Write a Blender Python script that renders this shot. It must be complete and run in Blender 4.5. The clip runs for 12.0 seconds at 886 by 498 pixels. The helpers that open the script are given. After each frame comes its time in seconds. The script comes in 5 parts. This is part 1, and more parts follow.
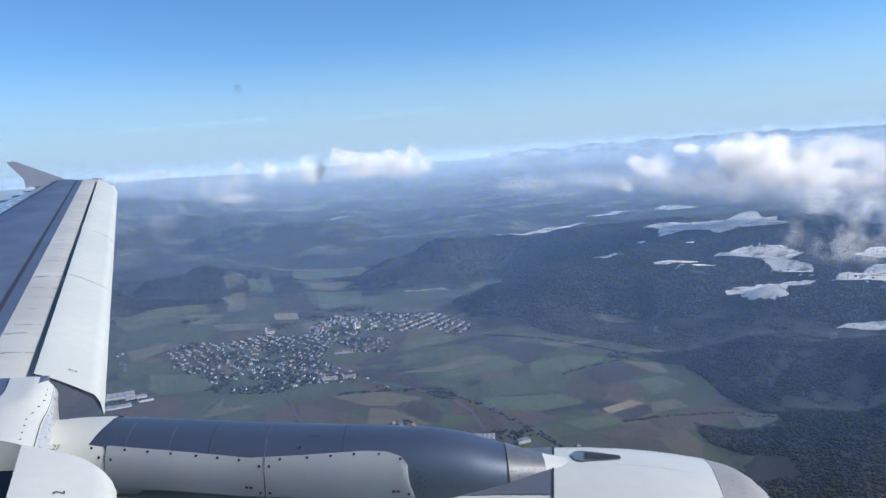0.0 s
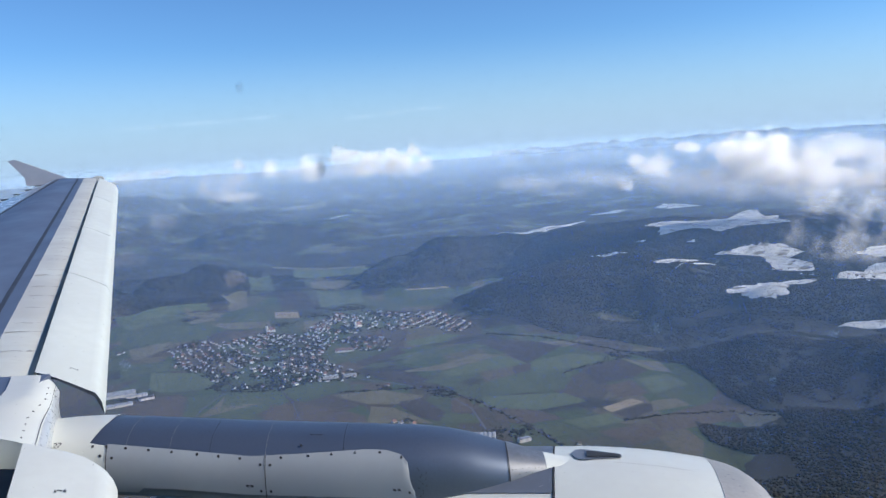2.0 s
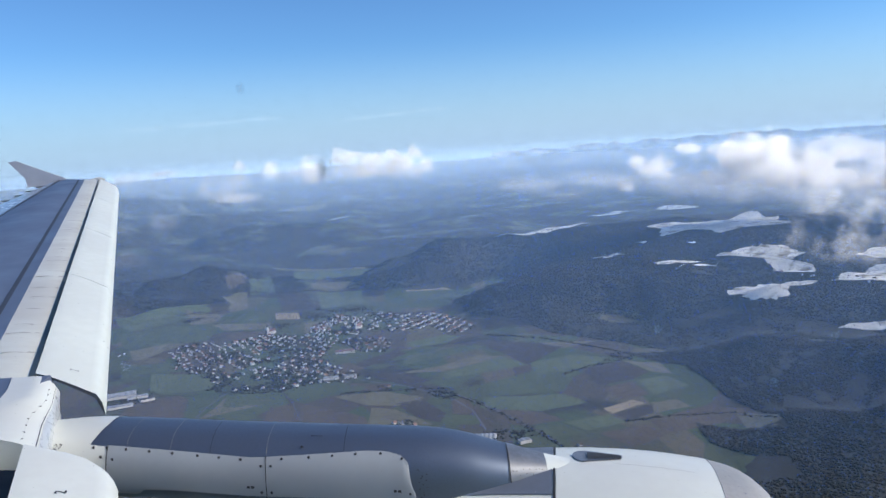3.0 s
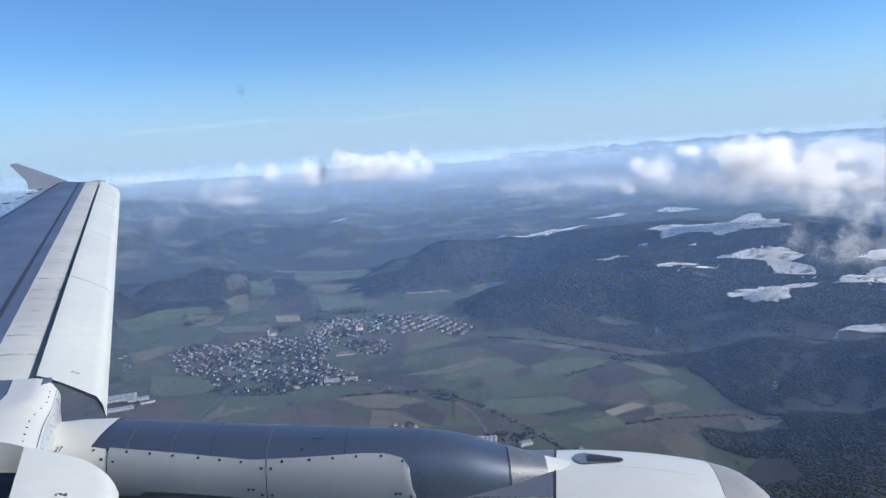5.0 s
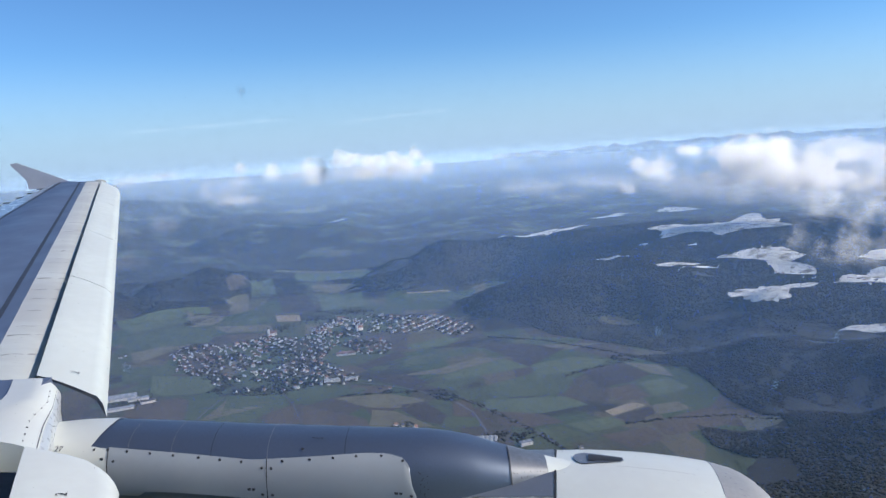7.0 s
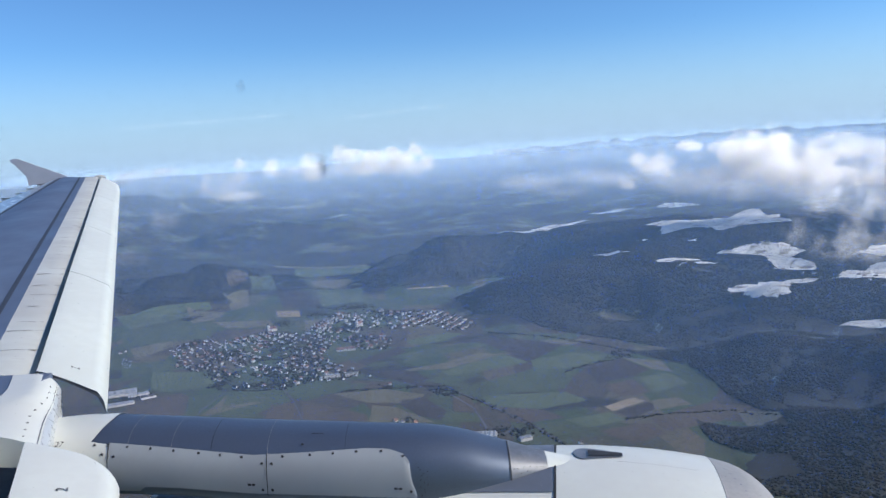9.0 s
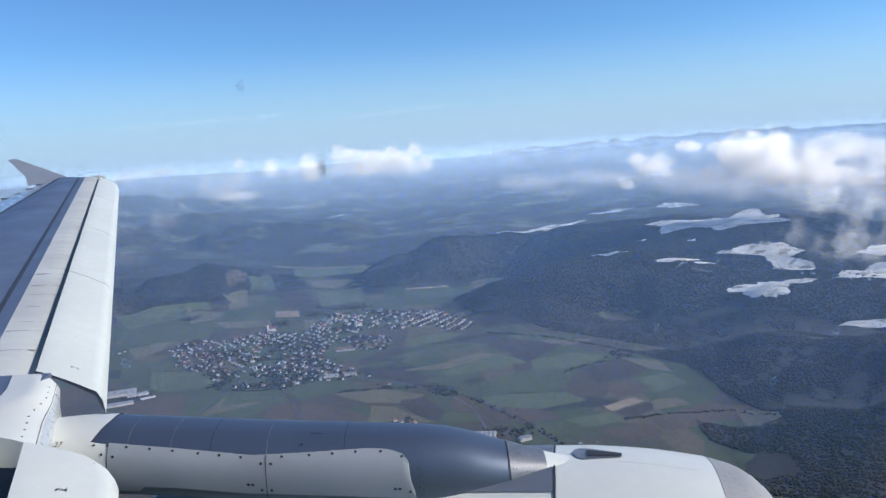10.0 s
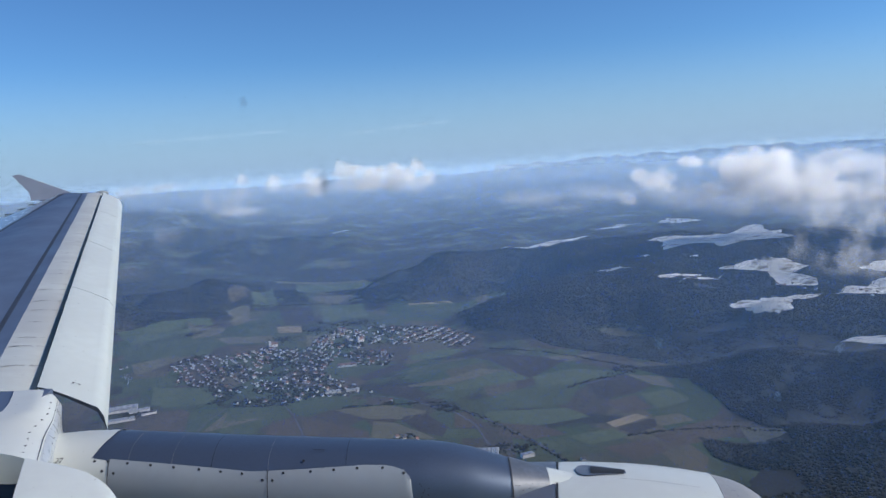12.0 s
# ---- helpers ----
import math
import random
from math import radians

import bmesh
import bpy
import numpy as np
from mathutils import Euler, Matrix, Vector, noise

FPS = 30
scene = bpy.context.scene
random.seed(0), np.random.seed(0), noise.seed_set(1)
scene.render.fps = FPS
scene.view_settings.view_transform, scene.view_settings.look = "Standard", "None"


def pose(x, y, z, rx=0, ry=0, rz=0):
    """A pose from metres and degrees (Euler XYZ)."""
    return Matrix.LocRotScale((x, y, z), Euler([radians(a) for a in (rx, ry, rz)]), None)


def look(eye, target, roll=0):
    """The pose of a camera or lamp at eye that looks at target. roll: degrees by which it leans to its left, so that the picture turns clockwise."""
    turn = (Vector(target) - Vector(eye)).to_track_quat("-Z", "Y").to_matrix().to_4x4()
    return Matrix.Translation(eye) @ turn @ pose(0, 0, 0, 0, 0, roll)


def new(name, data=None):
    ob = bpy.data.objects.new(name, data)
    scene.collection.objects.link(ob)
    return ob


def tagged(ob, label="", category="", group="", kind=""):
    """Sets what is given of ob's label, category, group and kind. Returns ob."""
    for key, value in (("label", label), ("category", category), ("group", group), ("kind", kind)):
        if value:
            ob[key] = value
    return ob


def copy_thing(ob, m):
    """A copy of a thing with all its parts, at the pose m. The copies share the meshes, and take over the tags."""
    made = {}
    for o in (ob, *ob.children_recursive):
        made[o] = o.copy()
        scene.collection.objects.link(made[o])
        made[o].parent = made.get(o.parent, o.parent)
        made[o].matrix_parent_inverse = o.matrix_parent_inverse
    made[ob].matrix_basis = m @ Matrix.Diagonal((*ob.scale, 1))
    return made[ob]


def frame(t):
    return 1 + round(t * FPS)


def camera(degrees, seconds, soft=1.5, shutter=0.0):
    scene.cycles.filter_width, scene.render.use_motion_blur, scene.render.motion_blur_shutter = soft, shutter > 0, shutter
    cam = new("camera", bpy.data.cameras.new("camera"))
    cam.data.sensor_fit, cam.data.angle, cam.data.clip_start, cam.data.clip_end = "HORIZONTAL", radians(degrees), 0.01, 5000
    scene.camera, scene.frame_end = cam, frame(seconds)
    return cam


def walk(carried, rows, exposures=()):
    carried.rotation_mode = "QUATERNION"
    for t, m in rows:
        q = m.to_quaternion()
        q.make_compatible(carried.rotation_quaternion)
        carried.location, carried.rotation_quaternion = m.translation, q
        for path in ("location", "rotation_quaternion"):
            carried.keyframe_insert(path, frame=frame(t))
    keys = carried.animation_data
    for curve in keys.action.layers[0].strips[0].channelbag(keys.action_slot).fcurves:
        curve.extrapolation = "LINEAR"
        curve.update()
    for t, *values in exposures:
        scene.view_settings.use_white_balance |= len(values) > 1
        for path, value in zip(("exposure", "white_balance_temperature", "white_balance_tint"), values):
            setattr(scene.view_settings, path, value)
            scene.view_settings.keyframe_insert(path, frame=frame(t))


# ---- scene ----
# The view from a cabin window of an airliner over a valley with a village, wooded spurs and a snowy plateau.
cam = camera(58.0, 12.0)
EYE = (0.0, 0.0, 450.0)
LEVEL, LEAN = -7.06, -3.7
SWAY = [  # seconds, degrees of turn, degrees of tilt
    (0.0, -0.174, 0.093), (0.5, -0.150, 0.122), (1.0, -0.150, 0.174), (1.5, -0.122, 0.053),
    (2.0, -0.109, 0.0), (2.5, -0.081, 0.122), (3.0, -0.069, 0.093), (5.0, -0.028, 0.255),
    (5.5, 0.0, 0.215), (6.0, 0.0, 0.0), (6.5, -0.028, 0.122), (7.0, -0.012, 0.243),
    (9.0, 0.0, -0.069), (9.5, -0.028, -0.162), (10.0, -0.053, -0.069), (10.5, -0.028, -0.190),
    (11.0, -0.040, -0.648), (11.5, -0.053, 0.028), (12.0, 0.040, 1.053),
]
walk(cam, [(t, pose(*EYE, 0, 0, turn) @ pose(0, 0, 0, 90 + LEVEL + tilt) @ pose(0, 0, 0, 0, 0, LEAN)) for t, turn, tilt in SWAY],
     [(0.0, 0.28, 6720.0, 9.0), (11.0, 0.28, 6720.0, 9.0), (11.5, 0.16, 6620.0, 9.0), (12.0, -0.08, 6420.0, 9.0)])

# ---- light ----
SUN_TURN, SUN_HEIGHT = 95.0, 31.0
world = bpy.data.worlds.new("sky")
scene.world = world
world.use_nodes = True
sky = world.node_tree.nodes.new("ShaderNodeTexSky")
sky.sky_type, sky.sun_disc = "NISHITA", False
sky.sun_elevation, sky.sun_rotation = radians(SUN_HEIGHT), radians(SUN_TURN)
sky.altitude, sky.air_density, sky.dust_density, sky.ozone_density = 1500, 1.0, 0.15, 2.2
world.node_tree.nodes["Background"].inputs[1].default_value = 0.10
clear_air = world.node_tree.nodes.new("ShaderNodeMix")
clear_air.data_type, clear_air.blend_type = "RGBA", "MULTIPLY"
clear_air.inputs[0].default_value, clear_air.inputs[7].default_value = 1.0, (0.56, 0.90, 1.28, 1)
world.node_tree.links.new(sky.outputs[0], clear_air.inputs[6])
world.node_tree.links.new(clear_air.outputs[2], world.node_tree.nodes["Background"].inputs[0])
sun_lamp = new("sun", bpy.data.lights.new("sun", "SUN"))
sun_lamp.data.energy, sun_lamp.data.angle, sun_lamp.data.color = 3.4, radians(0.5), (1.0, 0.94, 0.86)
to_sun = Vector((math.cos(radians(SUN_HEIGHT)) * math.sin(radians(SUN_TURN)), math.cos(radians(SUN_HEIGHT)) * math.cos(radians(SUN_TURN)), math.sin(radians(SUN_HEIGHT))))
sun_lamp.matrix_world = look(to_sun * 900, (0, 0, 0))
scene.cycles.transparent_max_bounces = 160
scene.cycles.max_bounces, scene.cycles.diffuse_bounces, scene.cycles.transmission_bounces = 12, 8, 12


# ---- materials ----
def nodes_of(name):
    m = bpy.data.materials.new(name)
    m.use_nodes = True
    return m, m.node_tree, m.node_tree.nodes["Principled BSDF"]


def add(tree, kind, **values):
    n = tree.nodes.new("ShaderNode" + kind)
    for key, v in values.items():
        n.inputs[key].default_value = v
    return n


def place(tree, scale=(1, 1, 1)):
    """World position, stretched."""
    g = tree.nodes.new("ShaderNodeNewGeometry")
    m = add(tree, "Mapping", Scale=scale)
    tree.links.new(g.outputs["Position"], m.inputs[0])
    return m.outputs[0]


def noise_of(tree, where, scale, detail=4.0, rough=0.55):
    n = add(tree, "TexNoise", Scale=scale, Detail=detail, Roughness=rough)
    tree.links.new(where, n.inputs["Vector"])
    return n.outputs["Fac"]


def ramp(tree, value, low, high, a=0.0, b=1.0):
    n = add(tree, "MapRange")
    for i, v in enumerate((low, high, a, b)):
        n.inputs[i + 1].default_value = v
    n.interpolation_type = "SMOOTHSTEP"
    tree.links.new(value, n.inputs[0])
    return n.outputs[0]


def blend(tree, factor, a, b, mode="MIX"):
    """Mix two colours; each is a colour or a socket."""
    n = tree.nodes.new("ShaderNodeMix")
    n.data_type, n.blend_type = "RGBA", mode
    for socket, v in ((n.inputs[0], factor), (n.inputs[6], a), (n.inputs[7], b)):
        if isinstance(v, bpy.types.NodeSocket):
            tree.links.new(v, socket)
        else:
            socket.default_value = v if isinstance(v, float) else (*v, 1)
    return n.outputs[2]


def bump(tree, shader, height, strength, distance):
    n = add(tree, "Bump", Strength=strength, Distance=distance)
    tree.links.new(height, n.inputs["Height"])
    tree.links.new(n.outputs[0], shader.inputs["Normal"])


def surface(name, colour, second, rough, metal=0.0, coarse=1.0, fine=20.0, stretch=(1, 1, 1), relief=0.0, depth=0.01, coat=0.0, stain=None, stain_at=0.6):
    """A worn surface: two tones at a coarse and a fine scale, with optional stains and relief."""
    m, tree, sh = nodes_of(name)
    where = place(tree, stretch)
    a, b = noise_of(tree, where, coarse), noise_of(tree, where, fine, 5.0)
    c = blend(tree, ramp(tree, a, 0.35, 0.65), colour, second)
    c = blend(tree, ramp(tree, b, 0.3, 0.75, 0.0, 0.45), c, second)
    if stain:
        s = noise_of(tree, where, coarse * 3.1, 6.0, 0.7)
        c = blend(tree, ramp(tree, s, stain_at, stain_at + 0.16), c, stain)
    tree.links.new(c, sh.inputs["Base Color"])
    tree.links.new(ramp(tree, b, 0.2, 0.8, max(rough - 0.07, 0.02), rough + 0.09), sh.inputs["Roughness"])
    sh.inputs["Metallic"].default_value = metal
    sh.inputs["Coat Weight"].default_value = coat
    if relief:
        bump(tree, sh, b, relief, depth)
    return m


white_paint = surface("white_aircraft_paint", (0.75, 0.77, 0.71), (0.69, 0.70, 0.65), 0.38, coarse=1.5, fine=16, coat=0.15, stain=(0.50, 0.48, 0.46), stain_at=0.66)
slat_paint = surface("slat_paint", (0.70, 0.73, 0.67), (0.65, 0.675, 0.625), 0.42, coarse=1.1, fine=14, stretch=(1, 0.5, 1), stain=(0.52, 0.52, 0.52), stain_at=0.7)
edge_paint = surface("dirty_leading_edge_paint", (0.66, 0.675, 0.62), (0.56, 0.56, 0.52), 0.5, coarse=1.4, fine=9, stretch=(0.4, 1, 1), stain=(0.36, 0.33, 0.31), stain_at=0.6)
skin_paint = surface("grey_wing_skin", (0.112, 0.142, 0.212), (0.106, 0.135, 0.20), 0.42, coarse=0.5, fine=2.5, stretch=(1, 0.5, 1))
seam_paint = surface("dark_seam", (0.055, 0.065, 0.085), (0.045, 0.053, 0.07), 0.6, coarse=3, fine=30)
nose_paint = surface("worn_bare_edge", (0.58, 0.60, 0.60), (0.52, 0.54, 0.55), 0.3, metal=0.15, coarse=6, fine=40)
fence_paint = surface("pale_grey_fence_paint", (0.40, 0.42, 0.48), (0.35, 0.37, 0.43), 0.45, coarse=1.5, fine=16)
stencil_paint = surface("faded_stencil_paint", (0.19, 0.215, 0.27), (0.15, 0.18, 0.24), 0.5, coarse=6, fine=30)
flap_paint = surface("pale_grey_flap_paint", (0.36, 0.42, 0.50), (0.31, 0.37, 0.45), 0.22, coarse=0.9, fine=10)
dark_metal = surface("heat_tinted_metal", (0.175, 0.213, 0.275), (0.16, 0.195, 0.252), 0.44, metal=0.75, coarse=2.0, fine=120)
rivet_metal = surface("riveted_metal", (0.30, 0.31, 0.33), (0.22, 0.23, 0.25), 0.5, metal=0.7, coarse=5.0, fine=45, relief=0.06, depth=0.003, stain=(0.45, 0.45, 0.46), stain_at=0.62)
lip_metal = surface("dull_intake_metal", (0.42, 0.405, 0.39), (0.36, 0.35, 0.34), 0.55, metal=0.4, coarse=3.0, fine=40)
panel_paint = surface("light_grey_panel_paint", (0.36, 0.39, 0.415), (0.33, 0.355, 0.38), 0.45, coarse=1.6, fine=20, stain=(0.28, 0.28, 0.29), stain_at=0.68)
grey_panel = surface("blue_grey_panel_paint", (0.17, 0.19, 0.23), (0.13, 0.15, 0.19), 0.4, coarse=2.0, fine=22)
# Black for seals and joints, and for strips that imitate shade in gaps.
rubber_and_shade = surface("seal_rubber_and_gap_shade", (0.025, 0.027, 0.032), (0.04, 0.042, 0.046), 0.7, coarse=3, fine=30)
bolt_metal = surface("dark_bolt", (0.05, 0.05, 0.055), (0.09, 0.09, 0.09), 0.5, metal=0.6, coarse=20, fine=60)
brown_streak = surface("oil_streak", (0.33, 0.31, 0.29), (0.44, 0.43, 0.42), 0.6, coarse=9, fine=40)

TONES = {
    "grass": ((0.090, 0.108, 0.052), (0.072, 0.089, 0.045)),
    "wheat": ((0.112, 0.132, 0.064), (0.094, 0.114, 0.055)),
    "stubble": ((0.330, 0.255, 0.150), (0.270, 0.205, 0.120)),
    "stubble_dark": ((0.165, 0.148, 0.084), (0.135, 0.120, 0.070)),
    "plough": ((0.112, 0.088, 0.058), (0.088, 0.070, 0.047)),
    "plough_dark": ((0.064, 0.053, 0.040), (0.050, 0.042, 0.033)),
}
WORDS = {"grass": "short green winter meadow with faint mowing lines", "wheat": "bright green field of young winter wheat",
         "stubble": "pale tan stubble field with a straight edge", "stubble_dark": "olive brown fallow field in the valley",
         "plough": "brown ploughed field with even furrows", "plough_dark": "dark brown freshly ploughed field"}
field_paint = {k: surface("soil_" + k, a, b, 0.9, coarse=0.012, fine=0.09, stretch=(1.0, 0.35, 1), relief=0.15, depth=0.4) for k, (a, b) in TONES.items()}
snow_paint = surface("thin_snow", (0.84, 0.80, 0.71), (0.56, 0.53, 0.45), 0.8, coarse=0.016, fine=0.16, stretch=(0.5, 1.0, 1), stain=(0.17, 0.15, 0.11), stain_at=0.49)
road_paint = surface("pale_asphalt", (0.12, 0.118, 0.112), (0.095, 0.093, 0.09), 0.85, coarse=0.05, fine=0.6)
leaf_paint = surface("bare_winter_wood", (0.040, 0.040, 0.031), (0.034, 0.035, 0.027), 0.95, coarse=0.006, fine=0.2, stain=(0.055, 0.047, 0.037), stain_at=0.56)
house_wall = surface("rendered_house_wall", (0.78, 0.73, 0.65), (0.62, 0.57, 0.50), 0.85, coarse=0.02, fine=0.5)
roof_red = surface("red_brown_roof_tiles", (0.25, 0.13, 0.095), (0.17, 0.10, 0.08), 0.75, coarse=0.03, fine=0.8)
roof_grey = surface("grey_metal_roof", (0.38, 0.37, 0.35), (0.28, 0.28, 0.27), 0.5, coarse=0.03, fine=0.5)
roof_dark = surface("dark_slate_roof", (0.10, 0.09, 0.09), (0.075, 0.07, 0.07), 0.7, coarse=0.03, fine=0.6)


def crown_paint():
    """Leafless crowns and dark firs, each of its own tone."""
    m, tree, sh = nodes_of("tree_crowns")
    own = tree.nodes.new("ShaderNodeNewGeometry").outputs["Random Per Island"]
    c = blend(tree, ramp(tree, own, 0.0, 0.6), (0.038, 0.040, 0.030), (0.050, 0.046, 0.036))
    c = blend(tree, ramp(tree, own, 0.6, 1.0), c, (0.060, 0.051, 0.039))
    broad = noise_of(tree, place(tree), 0.007, 5.0, 0.65)
    c = blend(tree, ramp(tree, broad, 0.42, 0.66, 0.0, 0.8), c, (0.030, 0.036, 0.027))
    tree.links.new(c, sh.inputs["Base Color"])
    sh.inputs["Roughness"].default_value = 1.0
    sh.inputs["Specular IOR Level"].default_value = 0.1
    return m


crowns_paint = crown_paint()


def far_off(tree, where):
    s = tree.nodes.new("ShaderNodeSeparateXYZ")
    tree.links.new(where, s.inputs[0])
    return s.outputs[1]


def ground_paint():
    m, tree, sh = nodes_of("valley_ground")
    where = place(tree)
    turned = place(tree, (1, 0.55, 1))
    cell = add(tree, "TexVoronoi", Scale=0.0105)
    cell.inputs["Randomness"].default_value = 0.75
    tree.links.new(turned, cell.inputs["Vector"])
    apart = add(tree, "SeparateColor")
    tree.links.new(cell.outputs["Color"], apart.inputs[0])
    c = blend(tree, ramp(tree, apart.outputs[0], 0.55, 0.75), (0.074, 0.088, 0.046), (0.082, 0.066, 0.050))
    c = blend(tree, ramp(tree, apart.outputs[1], 0.55, 0.85), c, (0.062, 0.086, 0.040))
    c = blend(tree, ramp(tree, apart.outputs[2], 0.80, 0.95), c, (0.125, 0.105, 0.065))
    c = blend(tree, ramp(tree, noise_of(tree, where, 0.05, 5.0), 0.35, 0.75, 0.0, 0.35), c, (0.055, 0.066, 0.036))
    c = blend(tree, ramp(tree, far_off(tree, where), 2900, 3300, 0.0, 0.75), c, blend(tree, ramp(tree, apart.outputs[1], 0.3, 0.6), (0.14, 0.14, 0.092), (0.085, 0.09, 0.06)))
    # woods: on the hills, and in broad patches far off
    up = tree.nodes.new("ShaderNodeSeparateXYZ")
    tree.links.new(where, up.inputs[0])
    patch = noise_of(tree, where, 0.0042, 5.0, 0.6)
    height = add(tree, "Math")
    height.operation = "MULTIPLY_ADD"
    tree.links.new(patch, height.inputs[0])
    height.inputs[1].default_value = 150.0
    tree.links.new(up.outputs[2], height.inputs[2])
    low = ramp(tree, height.outputs[0], 82, 96)
    high = ramp(tree, noise_of(tree, place(tree, (0.6, 1.5, 0)), 0.0062, 6.0, 0.62), 0.38, 0.50)
    away = ramp(tree, up.outputs[1], 2950, 3150)
    wood = blend(tree, away, low, high)
    tint = blend(tree, ramp(tree, noise_of(tree, where, 0.006, 6.0, 0.65), 0.4, 0.75), (0.036, 0.038, 0.029), (0.054, 0.047, 0.037))
    tint = blend(tree, ramp(tree, noise_of(tree, where, 0.09, 3.0), 0.4, 0.7, 0.0, 0.35), tint, (0.030, 0.032, 0.026))
    c = blend(tree, wood, c, tint)
    tree.links.new(c, sh.inputs["Base Color"])
    sh.inputs["Roughness"].default_value = 0.95
    bump(tree, sh, noise_of(tree, where, 0.10, 4.0, 0.7), 0.25, 5.0)
    return m


# Aerial haze put into the sheets' colour and density, by distance.
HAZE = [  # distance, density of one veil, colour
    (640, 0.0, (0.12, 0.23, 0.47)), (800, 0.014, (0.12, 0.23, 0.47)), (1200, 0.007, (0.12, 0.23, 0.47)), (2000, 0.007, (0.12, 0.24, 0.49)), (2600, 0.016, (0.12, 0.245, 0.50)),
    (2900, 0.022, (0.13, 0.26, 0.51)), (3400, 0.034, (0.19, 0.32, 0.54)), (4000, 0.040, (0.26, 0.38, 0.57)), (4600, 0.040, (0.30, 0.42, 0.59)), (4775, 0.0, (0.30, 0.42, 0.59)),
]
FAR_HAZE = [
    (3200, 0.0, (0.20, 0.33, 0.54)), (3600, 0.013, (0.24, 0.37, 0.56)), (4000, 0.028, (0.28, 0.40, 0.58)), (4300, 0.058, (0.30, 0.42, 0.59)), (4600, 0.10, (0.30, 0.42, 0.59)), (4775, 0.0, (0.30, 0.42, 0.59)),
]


def sunward_scatter(tree, colour, tone=None):
    """Shading normals fixed on the sun, imitating scatter: a sheet is lit however it lies."""
    both = tree.nodes.new("ShaderNodeAddShader")
    for k, (kind, side) in enumerate((("BsdfDiffuse", 1), ("BsdfTranslucent", -1))):
        n, way = add(tree, kind, Color=(*colour, 1)), tree.nodes.new("ShaderNodeCombineXYZ")
        for i in range(3):
            way.inputs[i].default_value = side * to_sun[i]
        if tone:
            tree.links.new(tone, n.inputs["Color"])
        tree.links.new(way.outputs[0], n.inputs["Normal"])
        tree.links.new(n.outputs[0], both.inputs[k])
    return both


def haze_paint(table):
    """Haze painted on thin sheets: denser and paler far off, thinning out with height."""
    m, tree, sh = nodes_of("haze")
    tree.nodes.remove(sh)
    where = place(tree, (1, 1, 0))
    away = tree.nodes.new("ShaderNodeVectorMath")
    away.operation = "LENGTH"
    tree.links.new(where, away.inputs[0])
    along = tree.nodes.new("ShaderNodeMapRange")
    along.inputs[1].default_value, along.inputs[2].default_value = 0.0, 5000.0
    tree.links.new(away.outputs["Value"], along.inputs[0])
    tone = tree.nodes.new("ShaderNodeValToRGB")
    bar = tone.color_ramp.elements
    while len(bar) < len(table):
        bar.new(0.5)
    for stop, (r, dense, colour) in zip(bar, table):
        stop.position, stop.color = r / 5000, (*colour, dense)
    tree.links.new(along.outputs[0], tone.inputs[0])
    up = tree.nodes.new("ShaderNodeSeparateXYZ")
    tree.links.new(place(tree), up.inputs[0])
    fade = add(tree, "MapRange")
    fade.interpolation_type = "SMOOTHSTEP"
    fade.inputs[3].default_value, fade.inputs[4].default_value = 1.0, 0.0
    tree.links.new(up.outputs[2], fade.inputs[0])
    for i, (near, far) in ((1, (240, 404)), (2, (560, 474))):
        h = add(tree, "MapRange")
        for k, v in enumerate((860, 4740, near, far)):
            h.inputs[k + 1].default_value = v
        tree.links.new(away.outputs["Value"], h.inputs[0])
        tree.links.new(h.outputs[0], fade.inputs[i])
    cloudy = ramp(tree, noise_of(tree, place(tree, (1, 1, 2.5)), 0.0022, 4.0), 0.25, 0.75, 0.85, 1.15)
    f = tone.outputs["Alpha"]
    for other in (fade.outputs[0], cloudy):
        n = add(tree, "Math")
        n.operation = "MULTIPLY"
        tree.links.new(f, n.inputs[0])
        tree.links.new(other, n.inputs[1])
        f = n.outputs[0]
    clear, dif, out = add(tree, "BsdfTransparent"), sunward_scatter(tree, (1, 1, 1), tone.outputs["Color"]), add(tree, "MixShader")
    tree.links.new(f, out.inputs[0])
    tree.links.new(clear.outputs[0], out.inputs[1])
    tree.links.new(dif.outputs[0], out.inputs[2])
    tree.links.new(out.outputs[0], tree.nodes["Material Output"].inputs[0])
    return m


def vapour_paint(name, cover, white=0.97):
    """White vapour as dense as the sheet's own density says, broken up finely."""
    m, tree, sh = nodes_of(name)
    tree.nodes.remove(sh)
    thick = tree.nodes.new("ShaderNodeAttribute")
    thick.attribute_name = "vapour"
    fine = ramp(tree, noise_of(tree, place(tree), 0.045, 4.0, 0.6), 0.3, 0.65, 0.4, 1.0)
    f = add(tree, "Math")
    f.operation = "MULTIPLY"
    tree.links.new(ramp(tree, thick.outputs["Fac"], 0.0, 1.0, 0.0, cover), f.inputs[0])
    tree.links.new(fine, f.inputs[1])
    clear, dif, out = add(tree, "BsdfTransparent"), sunward_scatter(tree, (0.97 * white, white, 1.04 * white)), add(tree, "MixShader")
    tree.links.new(f.outputs[0], out.inputs[0])
    tree.links.new(clear.outputs[0], out.inputs[1])
    tree.links.new(dif.outputs[0], out.inputs[2])
    tree.links.new(out.outputs[0], tree.nodes["Material Output"].inputs[0])
    return m


